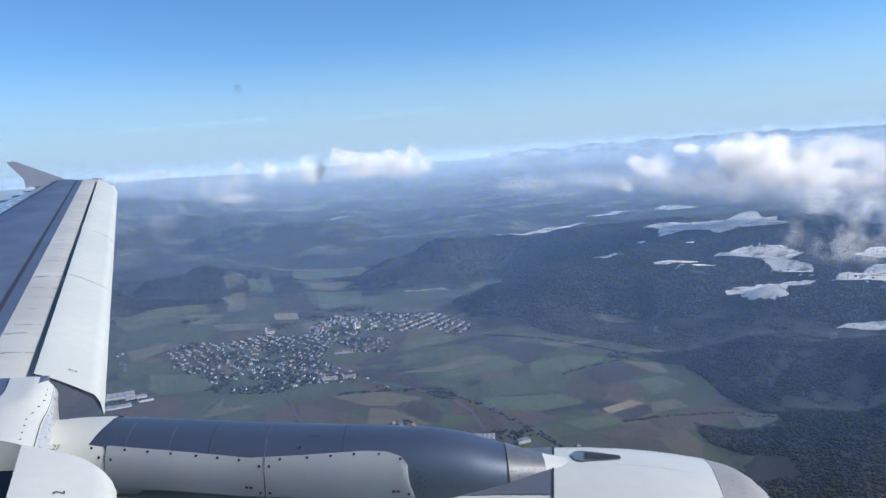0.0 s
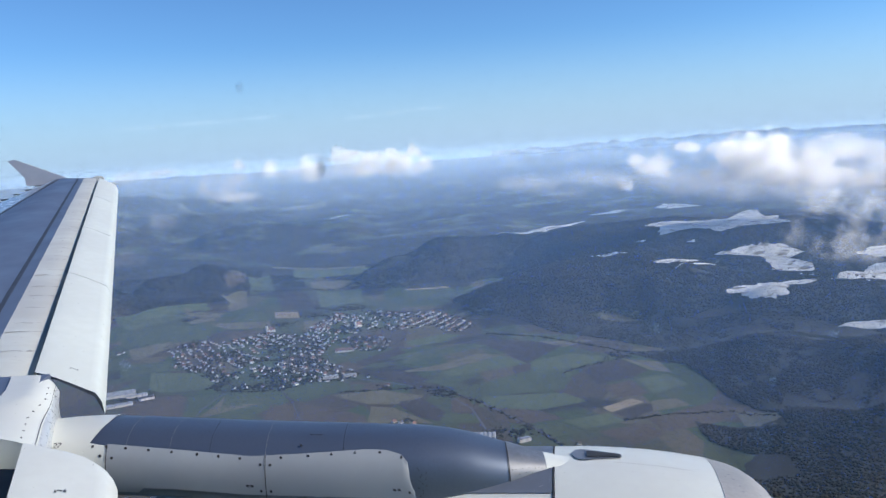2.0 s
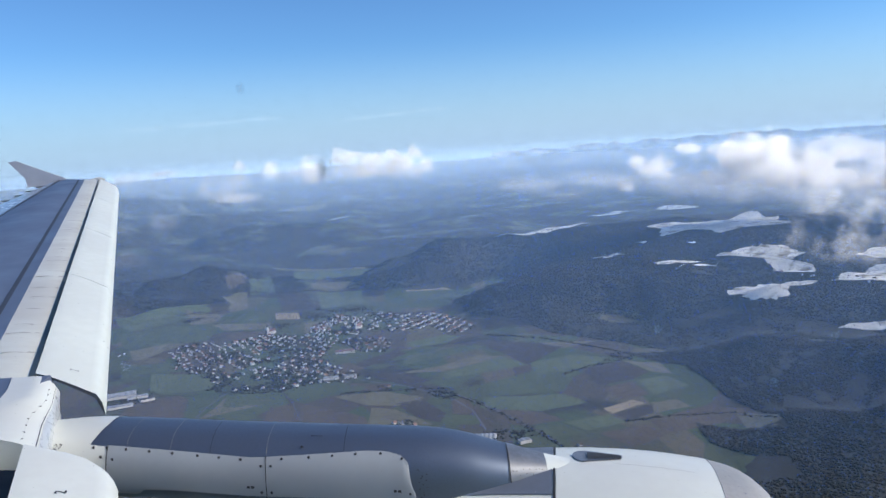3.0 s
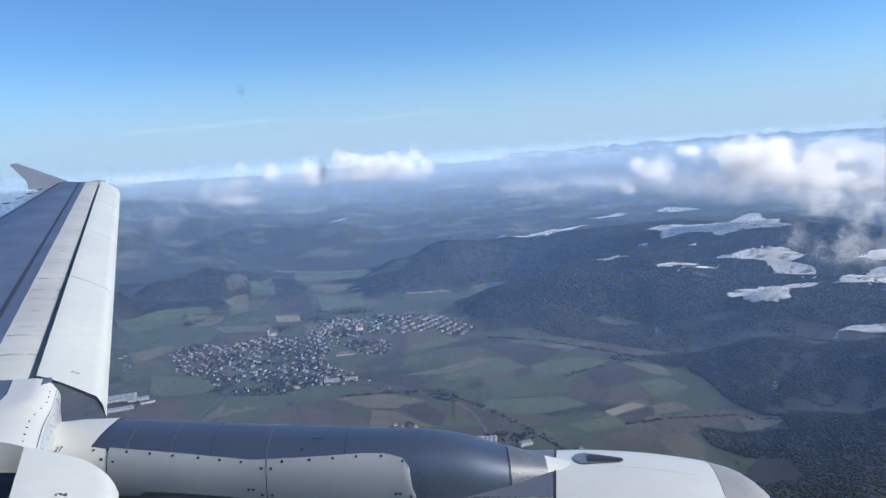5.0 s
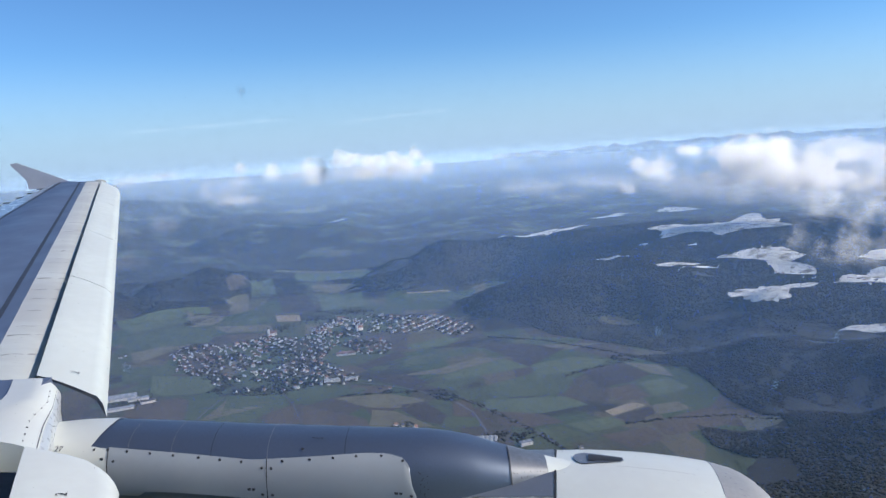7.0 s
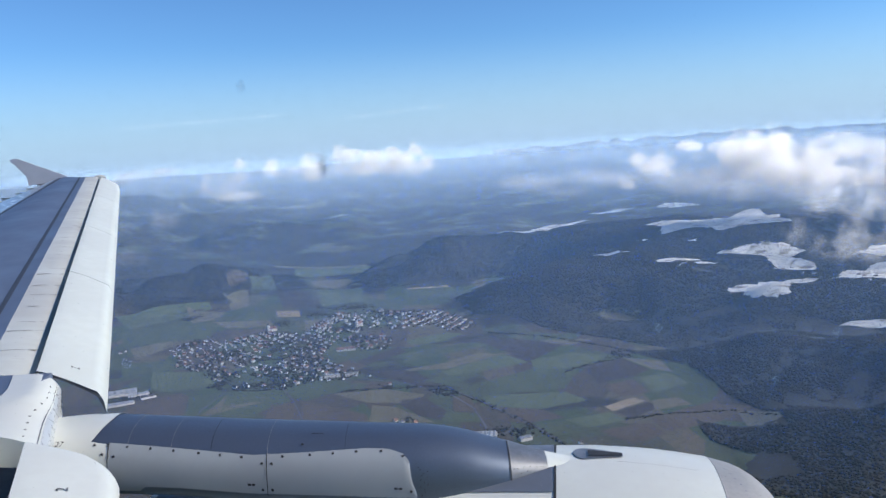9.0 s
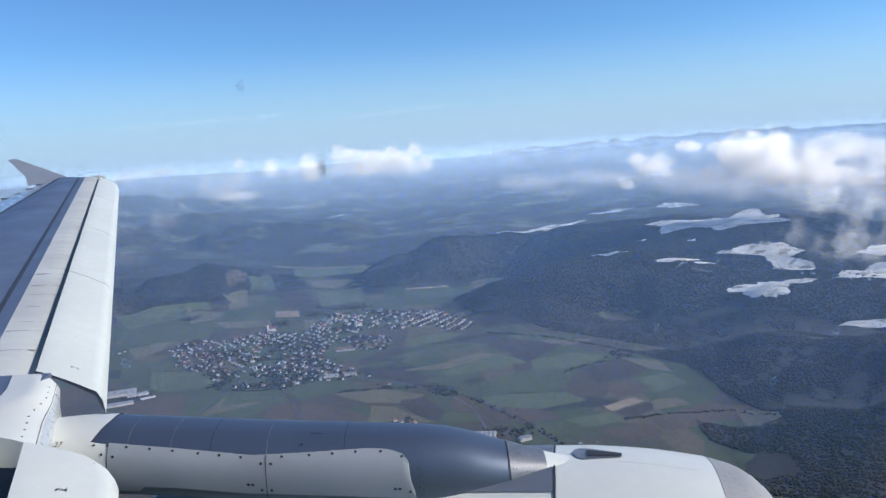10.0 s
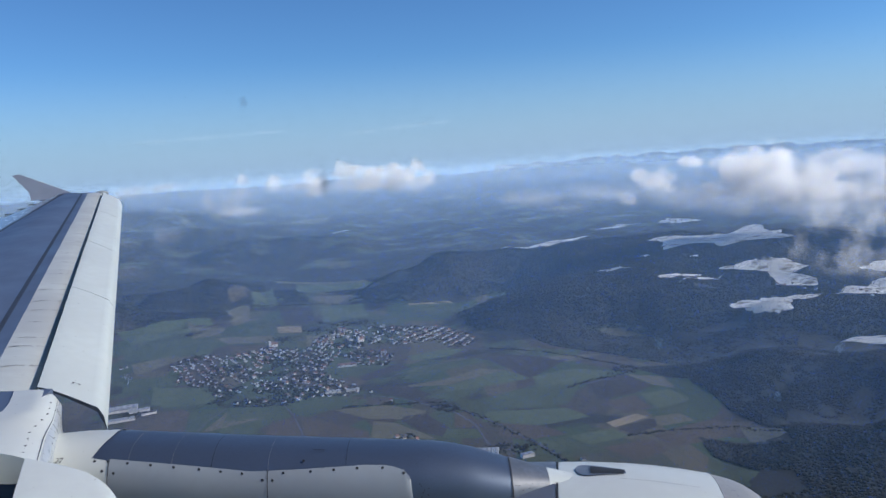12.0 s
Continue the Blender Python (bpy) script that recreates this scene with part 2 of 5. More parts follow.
# ---- ground ----
def lattice(ix, iy, seed):
    """A repeatable random value from 0 to 1 for each lattice point."""
    h = (ix.astype(np.int64) * 374761393 + iy.astype(np.int64) * 668265263 + seed * 974634777) & 0x7FFFFFFF
    h = ((h ^ (h >> 13)) * 1274126177) & 0x7FFFFFFF
    return ((h ^ (h >> 16)) & 0xFFFF) / 65535.0


def smooth_noise(x, y, size, seed):
    u, v = np.asarray(x, float) / size, np.asarray(y, float) / size
    iu, iv = np.floor(u), np.floor(v)
    fu, fv = u - iu, v - iv
    fu, fv = fu * fu * (3 - 2 * fu), fv * fv * (3 - 2 * fv)
    a, b = lattice(iu, iv, seed), lattice(iu + 1, iv, seed)
    c, d = lattice(iu, iv + 1, seed), lattice(iu + 1, iv + 1, seed)
    return (a + (b - a) * fu) * (1 - fv) + (c + (d - c) * fu) * fv - 0.5


def ease(t):
    t = np.clip(t, 0, 1)
    return t * t * (3 - 2 * t)


def ridge(x, y, points, width, steep=1.0):
    """The height of a ridge along the crest points (x, y, height), falling off over width."""
    best = np.zeros_like(x)
    most = max(p[2] for p in points)
    for (x0, y0, h0), (x1, y1, h1) in zip(points[:-1], points[1:]):
        dx, dy = x1 - x0, y1 - y0
        t = np.clip(((x - x0) * dx + (y - y0) * dy) / (dx * dx + dy * dy), 0, 1)
        away = np.hypot(x - x0 - t * dx, y - y0 - t * dy)
        h = h0 + (h1 - h0) * t
        best = np.maximum(best, h * (1 - ease((away / (width * (0.3 + 0.7 * h / most))) ** steep)))
    return best


RIDGES = [
    ([(-167, 2735, 65), (-77, 2789, 110), (35, 2850, 130), (180, 2894, 126), (309, 2944, 129), (488, 3011, 136), (696, 3072, 148)], 370, 1.2),  # long wooded spur
    ([(152, 2125, 24), (221, 2179, 54), (300, 2230, 82), (381, 2278, 104), (500, 2296, 113), (609, 2218, 108), (706, 2084, 96)], 430, 1.25),  # nearer wooded spur
    ([(766, 2849, 141), (1003, 2721, 157), (1246, 2508, 132), (1534, 2222, 109)], 800, 2.2),  # snowy plateau
    ([(779, 2164, 70), (888, 1958, 80), (1058, 1814, 79), (1245, 1629, 73)], 520, 1.7),  # plateau brow
    ([(642, 1465, 52), (752, 1356, 80), (883, 1212, 110)], 420, 1.0),  # lower slope
    ([(472, 1081, 6), (527, 1078, 22), (601, 1073, 42), (692, 1053, 70)], 330, 1.0),  # gentle wooded slope
    ([(-942, 2722, 92), (-839, 2776, 107), (-726, 2787, 76)], 210, 1.0),  # low wooded knoll
    ([(-1021, 2500, 70), (-881, 2531, 52), (-723, 2539, 30)], 170, 1.0),  # low wooded rise
    ([(-909, 3359, 156), (-794, 3388, 177), (-585, 3430, 174), (-388, 3398, 159), (-241, 3321, 114)], 330, 1.3),  # dark hill behind the valley
    ([(-1428, 3359, 213), (-1277, 3473, 225), (-1089, 3588, 233), (-911, 3689, 218)], 330, 1.0),  # hills behind the wing
    ([(-598, 3955, 211), (-506, 4018, 226), (-377, 3982, 189)], 200, 1.0),  # wooded hump
    ([(-1802, 3571, 356), (-1426, 3844, 329), (-1054, 3962, 285)], 350, 1.0),  # far rise
    ([(-53, 4400, 241), (380, 4384, 229), (954, 4193, 156)], 250, 1.0),  # far rise
    ([(812, 3814, 140), (1266, 3794, 145), (1821, 3562, 135)], 300, 1.0),  # far rise
]


def land(x, y):
    """The height of the ground."""
    x, y = np.asarray(x, float), np.asarray(y, float)
    r = np.hypot(x, y)
    wob = smooth_noise(x, y, 260, 3) * 60 + smooth_noise(x, y, 90, 4) * 34
    wob2 = smooth_noise(x, y, 230, 5) * 60 + smooth_noise(x, y, 80, 6) * 30
    far = np.clip((r - 2650) / 2150, 0, 1)
    base = 395 * far ** 1.15
    rough = smooth_noise(x, y, 520, 7) * 70 + smooth_noise(x, y, 210, 8) * 34 + smooth_noise(x, y, 70, 9) * 8
    base = base + rough * ease((r - 2750) / 500) * (1 - 0.75 * ease((r - 3900) / 800))
    hill = np.zeros_like(r)
    for points, width, steep in RIDGES:
        hill = np.maximum(hill, ridge(x + wob, y + wob2, points, width, steep))
    detail = smooth_noise(x, y, 60, 10) * 12 + smooth_noise(x, y, 150, 12) * 30 + smooth_noise(x, y, 28, 13) * 4
    hill = hill + detail * ease(hill / 60)
    return np.maximum(base, hill) + smooth_noise(x, y, 300, 11) * 3


def mesh_of(name, verts, faces, material, smooth=False):
    me = bpy.data.meshes.new(name)
    me.from_pydata([tuple(map(float, v)) for v in verts], [], [tuple(map(int, f)) for f in faces])
    me.materials.append(material)
    if smooth:
        me.polygons.foreach_set("use_smooth", [True] * len(me.polygons))
    me.update()
    return me


def sheet_faces(rows, columns, closed=False):
    """Quads of a grid of points, row by row; closed joins the last column to the first."""
    return [(i * columns + j, i * columns + (j + 1) % columns, (i + 1) * columns + (j + 1) % columns, (i + 1) * columns + j)
            for i in range(rows - 1) for j in range(columns if closed else columns - 1)]


def build_ground():
    turns = np.concatenate([np.arange(-44, 44, 0.2), np.arange(44, 316, 4.0)])
    rings = np.concatenate([[60, 160, 300, 450, 600, 720], np.geomspace(800, 4850, 230)])
    a, r = np.meshgrid(np.radians(turns), rings)
    x, y = r * np.sin(a), r * np.cos(a)
    z = land(x, y)
    verts = np.stack([x.ravel(), y.ravel(), z.ravel()], 1)
    faces = sheet_faces(len(rings), len(turns), True)
    faces = [f[::-1] for f in faces]
    faces.append(tuple(range(len(turns)))[::-1])
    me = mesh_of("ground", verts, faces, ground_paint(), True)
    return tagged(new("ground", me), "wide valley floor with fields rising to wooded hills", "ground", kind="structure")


build_ground()


def draped(name, corners, material, lift, wobble, label, category, rings=7, per_edge=8):
    """A patch of ground cover with an uneven outline, lying on the land."""
    pts = np.array(corners, float)
    edge = np.concatenate([np.linspace(p, q, per_edge, endpoint=False) for p, q in zip(pts, np.roll(pts, -1, 0))])
    mid = pts.mean(0)
    out = edge - mid
    out /= np.linalg.norm(out, axis=1, keepdims=True) + 1e-6
    jag = smooth_noise(edge[:, 0], edge[:, 1], 45, 21) * 2 + 1.5 * smooth_noise(edge[:, 0], edge[:, 1], 19, 22) + 1.2 * smooth_noise(edge[:, 0], edge[:, 1], 7, 23)
    edge = edge + out * (jag * wobble)[:, None]
    n = len(edge)
    loops = [mid + (edge - mid) * (k + 1) / rings for k in range(rings)]
    xy = np.concatenate([mid[None]] + loops)
    z = land(xy[:, 0], xy[:, 1]) + lift
    faces = [(0, 1 + j, 1 + (j + 1) % n) for j in range(n)]
    for k in range(rings - 1):
        a, b = 1 + k * n, 1 + (k + 1) * n
        faces += [(a + j, b + j, b + (j + 1) % n, a + (j + 1) % n) for j in range(n)]
    me = mesh_of(name, np.column_stack([xy, z]), faces, material, True)
    return tagged(new(name, me), label, category, kind="structure")


def field(kind, *corners):
    FIELDS.append(list(corners))
    return draped("field", corners, field_paint[kind], 0.7, 1.5, WORDS[kind], "field", rings=4, per_edge=4)


OPEN, FIELDS, WOODS = [], [], []


def wood_patch(*corners):
    WOODS.append(list(corners))
    return draped("wood_edge", corners, leaf_paint, 1.0, 9.0, "dark leafless wood at the foot of the slope", "woodland", rings=5, per_edge=12)


def snow_field(*corners):
    OPEN.append(list(corners))
    return draped("snow_field", corners, snow_paint, 3.2, 9.0, "thin white snow cover on an open plateau meadow", "snow field", rings=8, per_edge=36)


def inside(x, y, poly):
    hit = np.zeros(len(x), bool)
    for (x0, y0), (x1, y1) in zip(poly, poly[1:] + poly[:1]):
        cross = (y0 > y) != (y1 > y)
        hit ^= cross & (x < (x1 - x0) * (y - y0) / (y1 - y0 + 1e-9) + x0)
    return hit


VILLAGE = [(-691, 1935), (-653, 2018), (-567, 1995), (-482, 2071), (-368, 2012), (-357, 2135), (-328, 2272), (-241, 2212), (-218, 1996), (-137, 1915), (-144, 1807), (-204, 1817), (-271, 1932), (-294, 1768), (-234, 1683), (-187, 1628), (-193, 1576), (-275, 1583), (-330, 1542), (-442, 1562), (-552, 1703), (-627, 1766)]
NEW_STREETS = [(-247, 2278), (-148, 2261), (-18, 2196), (82, 1987), (9, 1936), (-41, 2030), (-149, 2003), (-221, 2035)]


field("wheat", (-663, 1737), (-539, 1700), (-490, 1635), (-488, 1583), (-581, 1569), (-622, 1604))
field("plough", (-639, 1526), (-543, 1557), (-516, 1526), (-488, 1402), (-608, 1419))
field("grass", (-516, 1526), (-448, 1541), (-467, 1399), (-487, 1402))
field("stubble_dark", (-443, 1521), (-347, 1487), (-352, 1461), (-459, 1391), (-446, 1473))
field("grass", (-445, 1540), (-332, 1524), (-304, 1458), (-344, 1413), (-361, 1361), (-420, 1377))
field("plough", (-337, 1451), (-293, 1442), (-263, 1325), (-332, 1344))
field("plough", (-285, 1454), (-223, 1408), (-150, 1346), (-141, 1290), (-257, 1318))
field("grass", (-332, 1535), (-272, 1563), (-167, 1539), (-175, 1507), (-294, 1462))
field("plough", (-201, 1566), (-122, 1536), (-131, 1496), (-200, 1509))
field("stubble_dark", (-227, 1483), (-130, 1492), (-53, 1440), (-63, 1392), (-156, 1412))
field("plough_dark", (-104, 1411), (-53, 1423), (-12, 1339), (-22, 1292), (-61, 1328))
field("plough", (1, 1412), (26, 1423), (46, 1333), (-1, 1334))
field("grass", (-13, 1331), (45, 1319), (48, 1273), (-22, 1284))
field("stubble_dark", (-145, 1397), (-103, 1379), (-32, 1286), (-145, 1302))
field("wheat", (-101, 1878), (-5, 1933), (36, 1910), (-6, 1848), (-93, 1832))
field("grass", (-94, 1764), (86, 1829), (92, 1789), (-103, 1670))
field("plough_dark", (-205, 1717), (-119, 1822), (-97, 1770), (-190, 1668))
field("plough_dark", (23, 1840), (101, 1852), (214, 1788), (260, 1754), (161, 1613), (128, 1707), (87, 1791))
field("wheat", (115, 1695), (161, 1613), (83, 1580), (-8, 1552), (-19, 1587))
field("stubble_dark", (-115, 1611), (-21, 1649), (67, 1723), (113, 1696), (-9, 1602))
field("grass", (-88, 1524), (-10, 1548), (71, 1583), (2, 1481))
field("plough_dark", (-174, 1625), (-94, 1618), (-13, 1502), (-43, 1476), (-111, 1545))
field("wheat", (168, 1624), (259, 1672), (335, 1628), (288, 1571), (167, 1522))
field("grass", (57, 1491), (161, 1560), (250, 1538), (207, 1420), (73, 1416))
field("wheat", (61, 1412), (203, 1400), (234, 1345), (152, 1317), (47, 1354))
field("plough_dark", (262, 1556), (352, 1600), (385, 1507), (341, 1462), (272, 1437))
field("plough", (271, 1420), (339, 1452), (349, 1369), (297, 1351))
field("wheat", (350, 1453), (410, 1477), (429, 1400), (357, 1365))
field("stubble", (254, 1308), (313, 1345), (331, 1322), (264, 1280))
field("plough_dark", (268, 1276), (331, 1316), (353, 1291), (288, 1242))
field("stubble_dark", (339, 1324), (388, 1333), (400, 1291), (332, 1272))
field("wheat", (180, 1255), (259, 1278), (277, 1236), (209, 1210))
field("plough", (314, 1239), (423, 1292), (484, 1253), (420, 1203), (323, 1175))
field("stubble_dark", (354, 1600), (422, 1561), (421, 1479), (388, 1510))
field("stubble_dark", (208, 1796), (342, 1780), (256, 1729))
field("plough", (76, 1345), (151, 1312), (182, 1266), (115, 1252), (71, 1280))
field("grass", (114, 1244), (179, 1250), (207, 1202), (152, 1186))
field("plough", (224, 1197), (309, 1219), (321, 1166), (260, 1130))
field("stubble_dark", (460, 1264), (498, 1179), (482, 1102), (441, 1162))
field("grass", (387, 1068), (450, 1031), (443, 982), (380, 986))
field("stubble", (-511, 2353), (-438, 2339), (-417, 2243), (-489, 2258))
field("grass", (-593, 2353), (-511, 2345), (-489, 2242), (-584, 2248))
field("stubble_dark", (-671, 2244), (-498, 2223), (-473, 2136), (-607, 2148))
field("wheat", (-998, 2375), (-875, 2445), (-745, 2479), (-729, 2446), (-812, 2300), (-895, 2214))
field("grass", (-912, 2177), (-798, 2258), (-638, 2206), (-623, 2041), (-829, 2003))
field("stubble_dark", (-804, 1973), (-725, 2037), (-665, 2033), (-699, 1959), (-744, 1852))
field("grass", (-763, 1816), (-657, 1832), (-576, 1740), (-677, 1741), (-716, 1697))
field("plough", (-599, 2119), (-491, 2114), (-479, 2057), (-561, 2030))
field("wheat", (-557, 2959), (-261, 2903), (-293, 2841), (-475, 2830), (-540, 2857))
field("stubble_dark", (-655, 3008), (-283, 2928), (-286, 2906), (-629, 2982))
field("plough_dark", (-562, 2645), (-458, 2663), (-393, 2376), (-493, 2381))
field("grass", (-680, 2763), (-636, 2909), (-572, 2679), (-652, 2657))
field("stubble_dark", (-471, 2774), (-332, 2775), (-277, 2618), (-439, 2686))
field("wheat", (-432, 2665), (-275, 2592), (-243, 2425), (-376, 2380))
field("stubble_dark", (-744, 2642), (-667, 2676), (-617, 2456), (-657, 2407))
field("plough", (-748, 2712), (-725, 2934), (-671, 2703), (-731, 2671))
field("grass", (-134, 2532), (21, 2555), (100, 2285), (18, 2379), (-123, 2486))
field("stubble", (-125, 2538), (3, 2566), (21, 2555), (-121, 2530))
field("stubble_dark", (-807, 2447), (-669, 2385), (-666, 2280), (-730, 2246))
field("stubble_dark", (-396, 2184), (-318, 2189), (-312, 2087), (-372, 2039))
field("grass", (-280, 1895), (-205, 1822), (-246, 1732), (-291, 1781))
field("plough", (-288, 1674), (-221, 1726), (-178, 1670), (-210, 1625))
snow_field((712, 2758), (766, 2774), (914, 2744), (1024, 2778), (1081, 2741), (1204, 3069), (1122, 2765), (1069, 2446), (1026, 2412), (937, 2404), (847, 2393), (797, 2502), (725, 2500), (696, 2494), (708, 2600))
snow_field((774, 2245), (825, 2242), (849, 2263), (905, 2260), (985, 2242), (1002, 2188), (957, 2160), (994, 2118), (941, 2010), (902, 2105), (887, 2190), (850, 2225))
snow_field((692, 1924), (771, 1949), (840, 1913), (899, 1886), (781, 1803), (771, 1757), (733, 1743), (698, 1798))
snow_field((570, 2131), (620, 2148), (718, 2203), (607, 2102))
snow_field((611, 2066), (703, 2167), (777, 2221), (720, 2170))
snow_field((809, 1595), (850, 1596), (939, 1570), (984, 1500), (919, 1537))
snow_field((920, 1880), (1024, 2004), (1117, 2069), (1193, 2046), (1273, 1944), (1118, 1785), (1055, 1855))
snow_field((1122, 2135), (1198, 2162), (1353, 2163), (1334, 2038), (1204, 2066))
snow_field((200, 2889), (341, 3037), (455, 2935), (551, 3000), (472, 2914), (346, 2904))
snow_field((931, 3454), (990, 3504), (1123, 3405), (1015, 3407))
snow_field((445, 2403), (511, 2349), (537, 2279), (490, 2331))
snow_field((730, 2374), (765, 2377), (752, 2364))
snow_field((614, 2523), (632, 2453), (619, 2437))
snow_field((-521, 3633), (-413, 3693), (-470, 3688))
field("stubble_dark", (-808, 3824), (-727, 3978), (-572, 4084), (-560, 3944), (-715, 3902))
snow_field((633, 3440), (762, 3469), (875, 3476), (757, 3446))
wood_patch((60, 2132), (156, 2005), (229, 1906), (345, 1796), (461, 1658), (530, 1849), (302, 2006), (137, 2121))
wood_patch((461, 1658), (462, 1488), (470, 1317), (507, 1160), (584, 1041), (741, 1208), (869, 1550), (735, 1677), (530, 1849))
wood_patch((507, 1160), (431, 1118), (417, 1044), (354, 977), (405, 930), (502, 895), (602, 980), (584, 1041))
wood_patch((-1142, 2799), (-997, 2873), (-743, 2687), (-700, 2653), (-819, 2492), (-998, 2430))
wood_patch((-831, 3027), (-667, 2960), (-658, 2820), (-766, 2709))
wood_patch((-706, 2688), (-673, 2711), (-668, 2685), (-711, 2662))
wood_patch((-572, 2788), (-495, 2801), (-472, 2717), (-557, 2702))
wood_patch((380, 1219), (441, 1145), (517, 1043), (451, 909), (394, 936), (354, 977), (411, 1049), (376, 1127))
wood_patch((374, 1647), (539, 1636), (522, 1430), (433, 1560))


def road(width, label, *points):
    pts = [Vector((x, y, 0)) for x, y in points]
    fine = []
    for p, q in zip(pts[:-1], pts[1:]):
        fine += [p.lerp(q, k / 10) for k in range(10)]
    fine.append(pts[-1])
    verts = []
    for i, p in enumerate(fine):
        d = (fine[min(i + 1, len(fine) - 1)] - fine[max(i - 1, 0)]).normalized()
        for s in (-0.5, 0.5):
            v = p + Vector((-d.y, d.x, 0)) * width * s
            verts.append((v.x, v.y, float(land(v.x, v.y)) + 1.0))
    me = mesh_of("road", verts, [(2 * i, 2 * i + 1, 2 * i + 3, 2 * i + 2) for i in range(len(fine) - 1)], road_paint)
    return tagged(new("road", me), label, "road", kind="structure")


road(4, "pale narrow country road between the fields", (-182, 1578), (-88, 1516), (-1, 1425), (35, 1345), (44, 1293), (52, 1243))
road(3, "pale field track leaving the village", (-336, 1543), (-298, 1456), (-264, 1345))
road(3, "pale field track among meadows", (-448, 1541), (-461, 1469), (-465, 1392))
road(4, "pale road along the foot of the spur", (-1, 2280), (58, 2287), (107, 2254), (161, 2208))
road(3, "pale straight farm track between the fields", (259, 1540), (337, 1586), (365, 1606), (421, 1479))
road(5, "grey railway line cutting across the valley", (-11, 1469), (49, 1382), (92, 1304), (138, 1214), (163, 1149))
road(3, "pale farm track up the valley", (-611, 2163), (-606, 2408), (-593, 2688), (-608, 2870))
road(3, "pale track along the foot of the wood", (214, 1794), (258, 1744), (339, 1770), (456, 1639))
road(3, "pale track beside the village", (-132, 1705), (-46, 1773), (88, 1856), (144, 1886))


# ---- woods and trees ----
def unit_lump():
    bm = bmesh.new()
    bmesh.ops.create_icosphere(bm, subdivisions=1, radius=1.0)
    v = np.array([tuple(p.co) for p in bm.verts])
    f = np.array([[p.index for p in face.verts] for face in bm.faces])
    bm.free()
    return v, f


LUMP_V, LUMP_F = unit_lump()


def crowns(name, spots, sizes, label, seed):
    """Many small tree crowns as one mesh."""
    rng = np.random.default_rng(seed)
    n = len(spots)
    z = land(spots[:, 0], spots[:, 1])
    v = LUMP_V[None] * (1 + rng.uniform(-0.3, 0.3, (n, len(LUMP_V), 1)))
    v = v * np.stack([sizes, sizes, sizes * rng.uniform(0.5, 0.95, n)], 1)[:, None]
    v = v + np.stack([spots[:, 0], spots[:, 1], z + sizes * 0.2], 1)[:, None]
    f = LUMP_F[None] + (np.arange(n) * len(LUMP_V))[:, None, None]
    me = bpy.data.meshes.new(name)
    v, f = v.reshape(-1, 3), f.reshape(-1, 3)
    me.vertices.add(len(v))
    me.vertices.foreach_set("co", v.ravel().astype(np.float32))
    me.loops.add(f.size)
    me.loops.foreach_set("vertex_index", f.ravel().astype(np.int32))
    me.polygons.add(len(f))
    me.polygons.foreach_set("loop_start", np.arange(0, f.size, 3, dtype=np.int32))
    me.update(calc_edges=True)
    me.materials.append(crowns_paint)
    me.polygons.foreach_set("use_smooth", [True] * len(me.polygons))
    return tagged(new(name, me), label, "trees", kind="stuff")


def along(points, step, spread, rng):
    out = []
    for (x0, y0), (x1, y1) in zip(points[:-1], points[1:]):
        n = max(2, int(math.hypot(x1 - x0, y1 - y0) / step))
        t = rng.uniform(0, 1, n)
        out.append(np.stack([x0 + (x1 - x0) * t, y0 + (y1 - y0) * t], 1) + rng.normal(0, spread, (n, 2)))
    return np.concatenate(out)


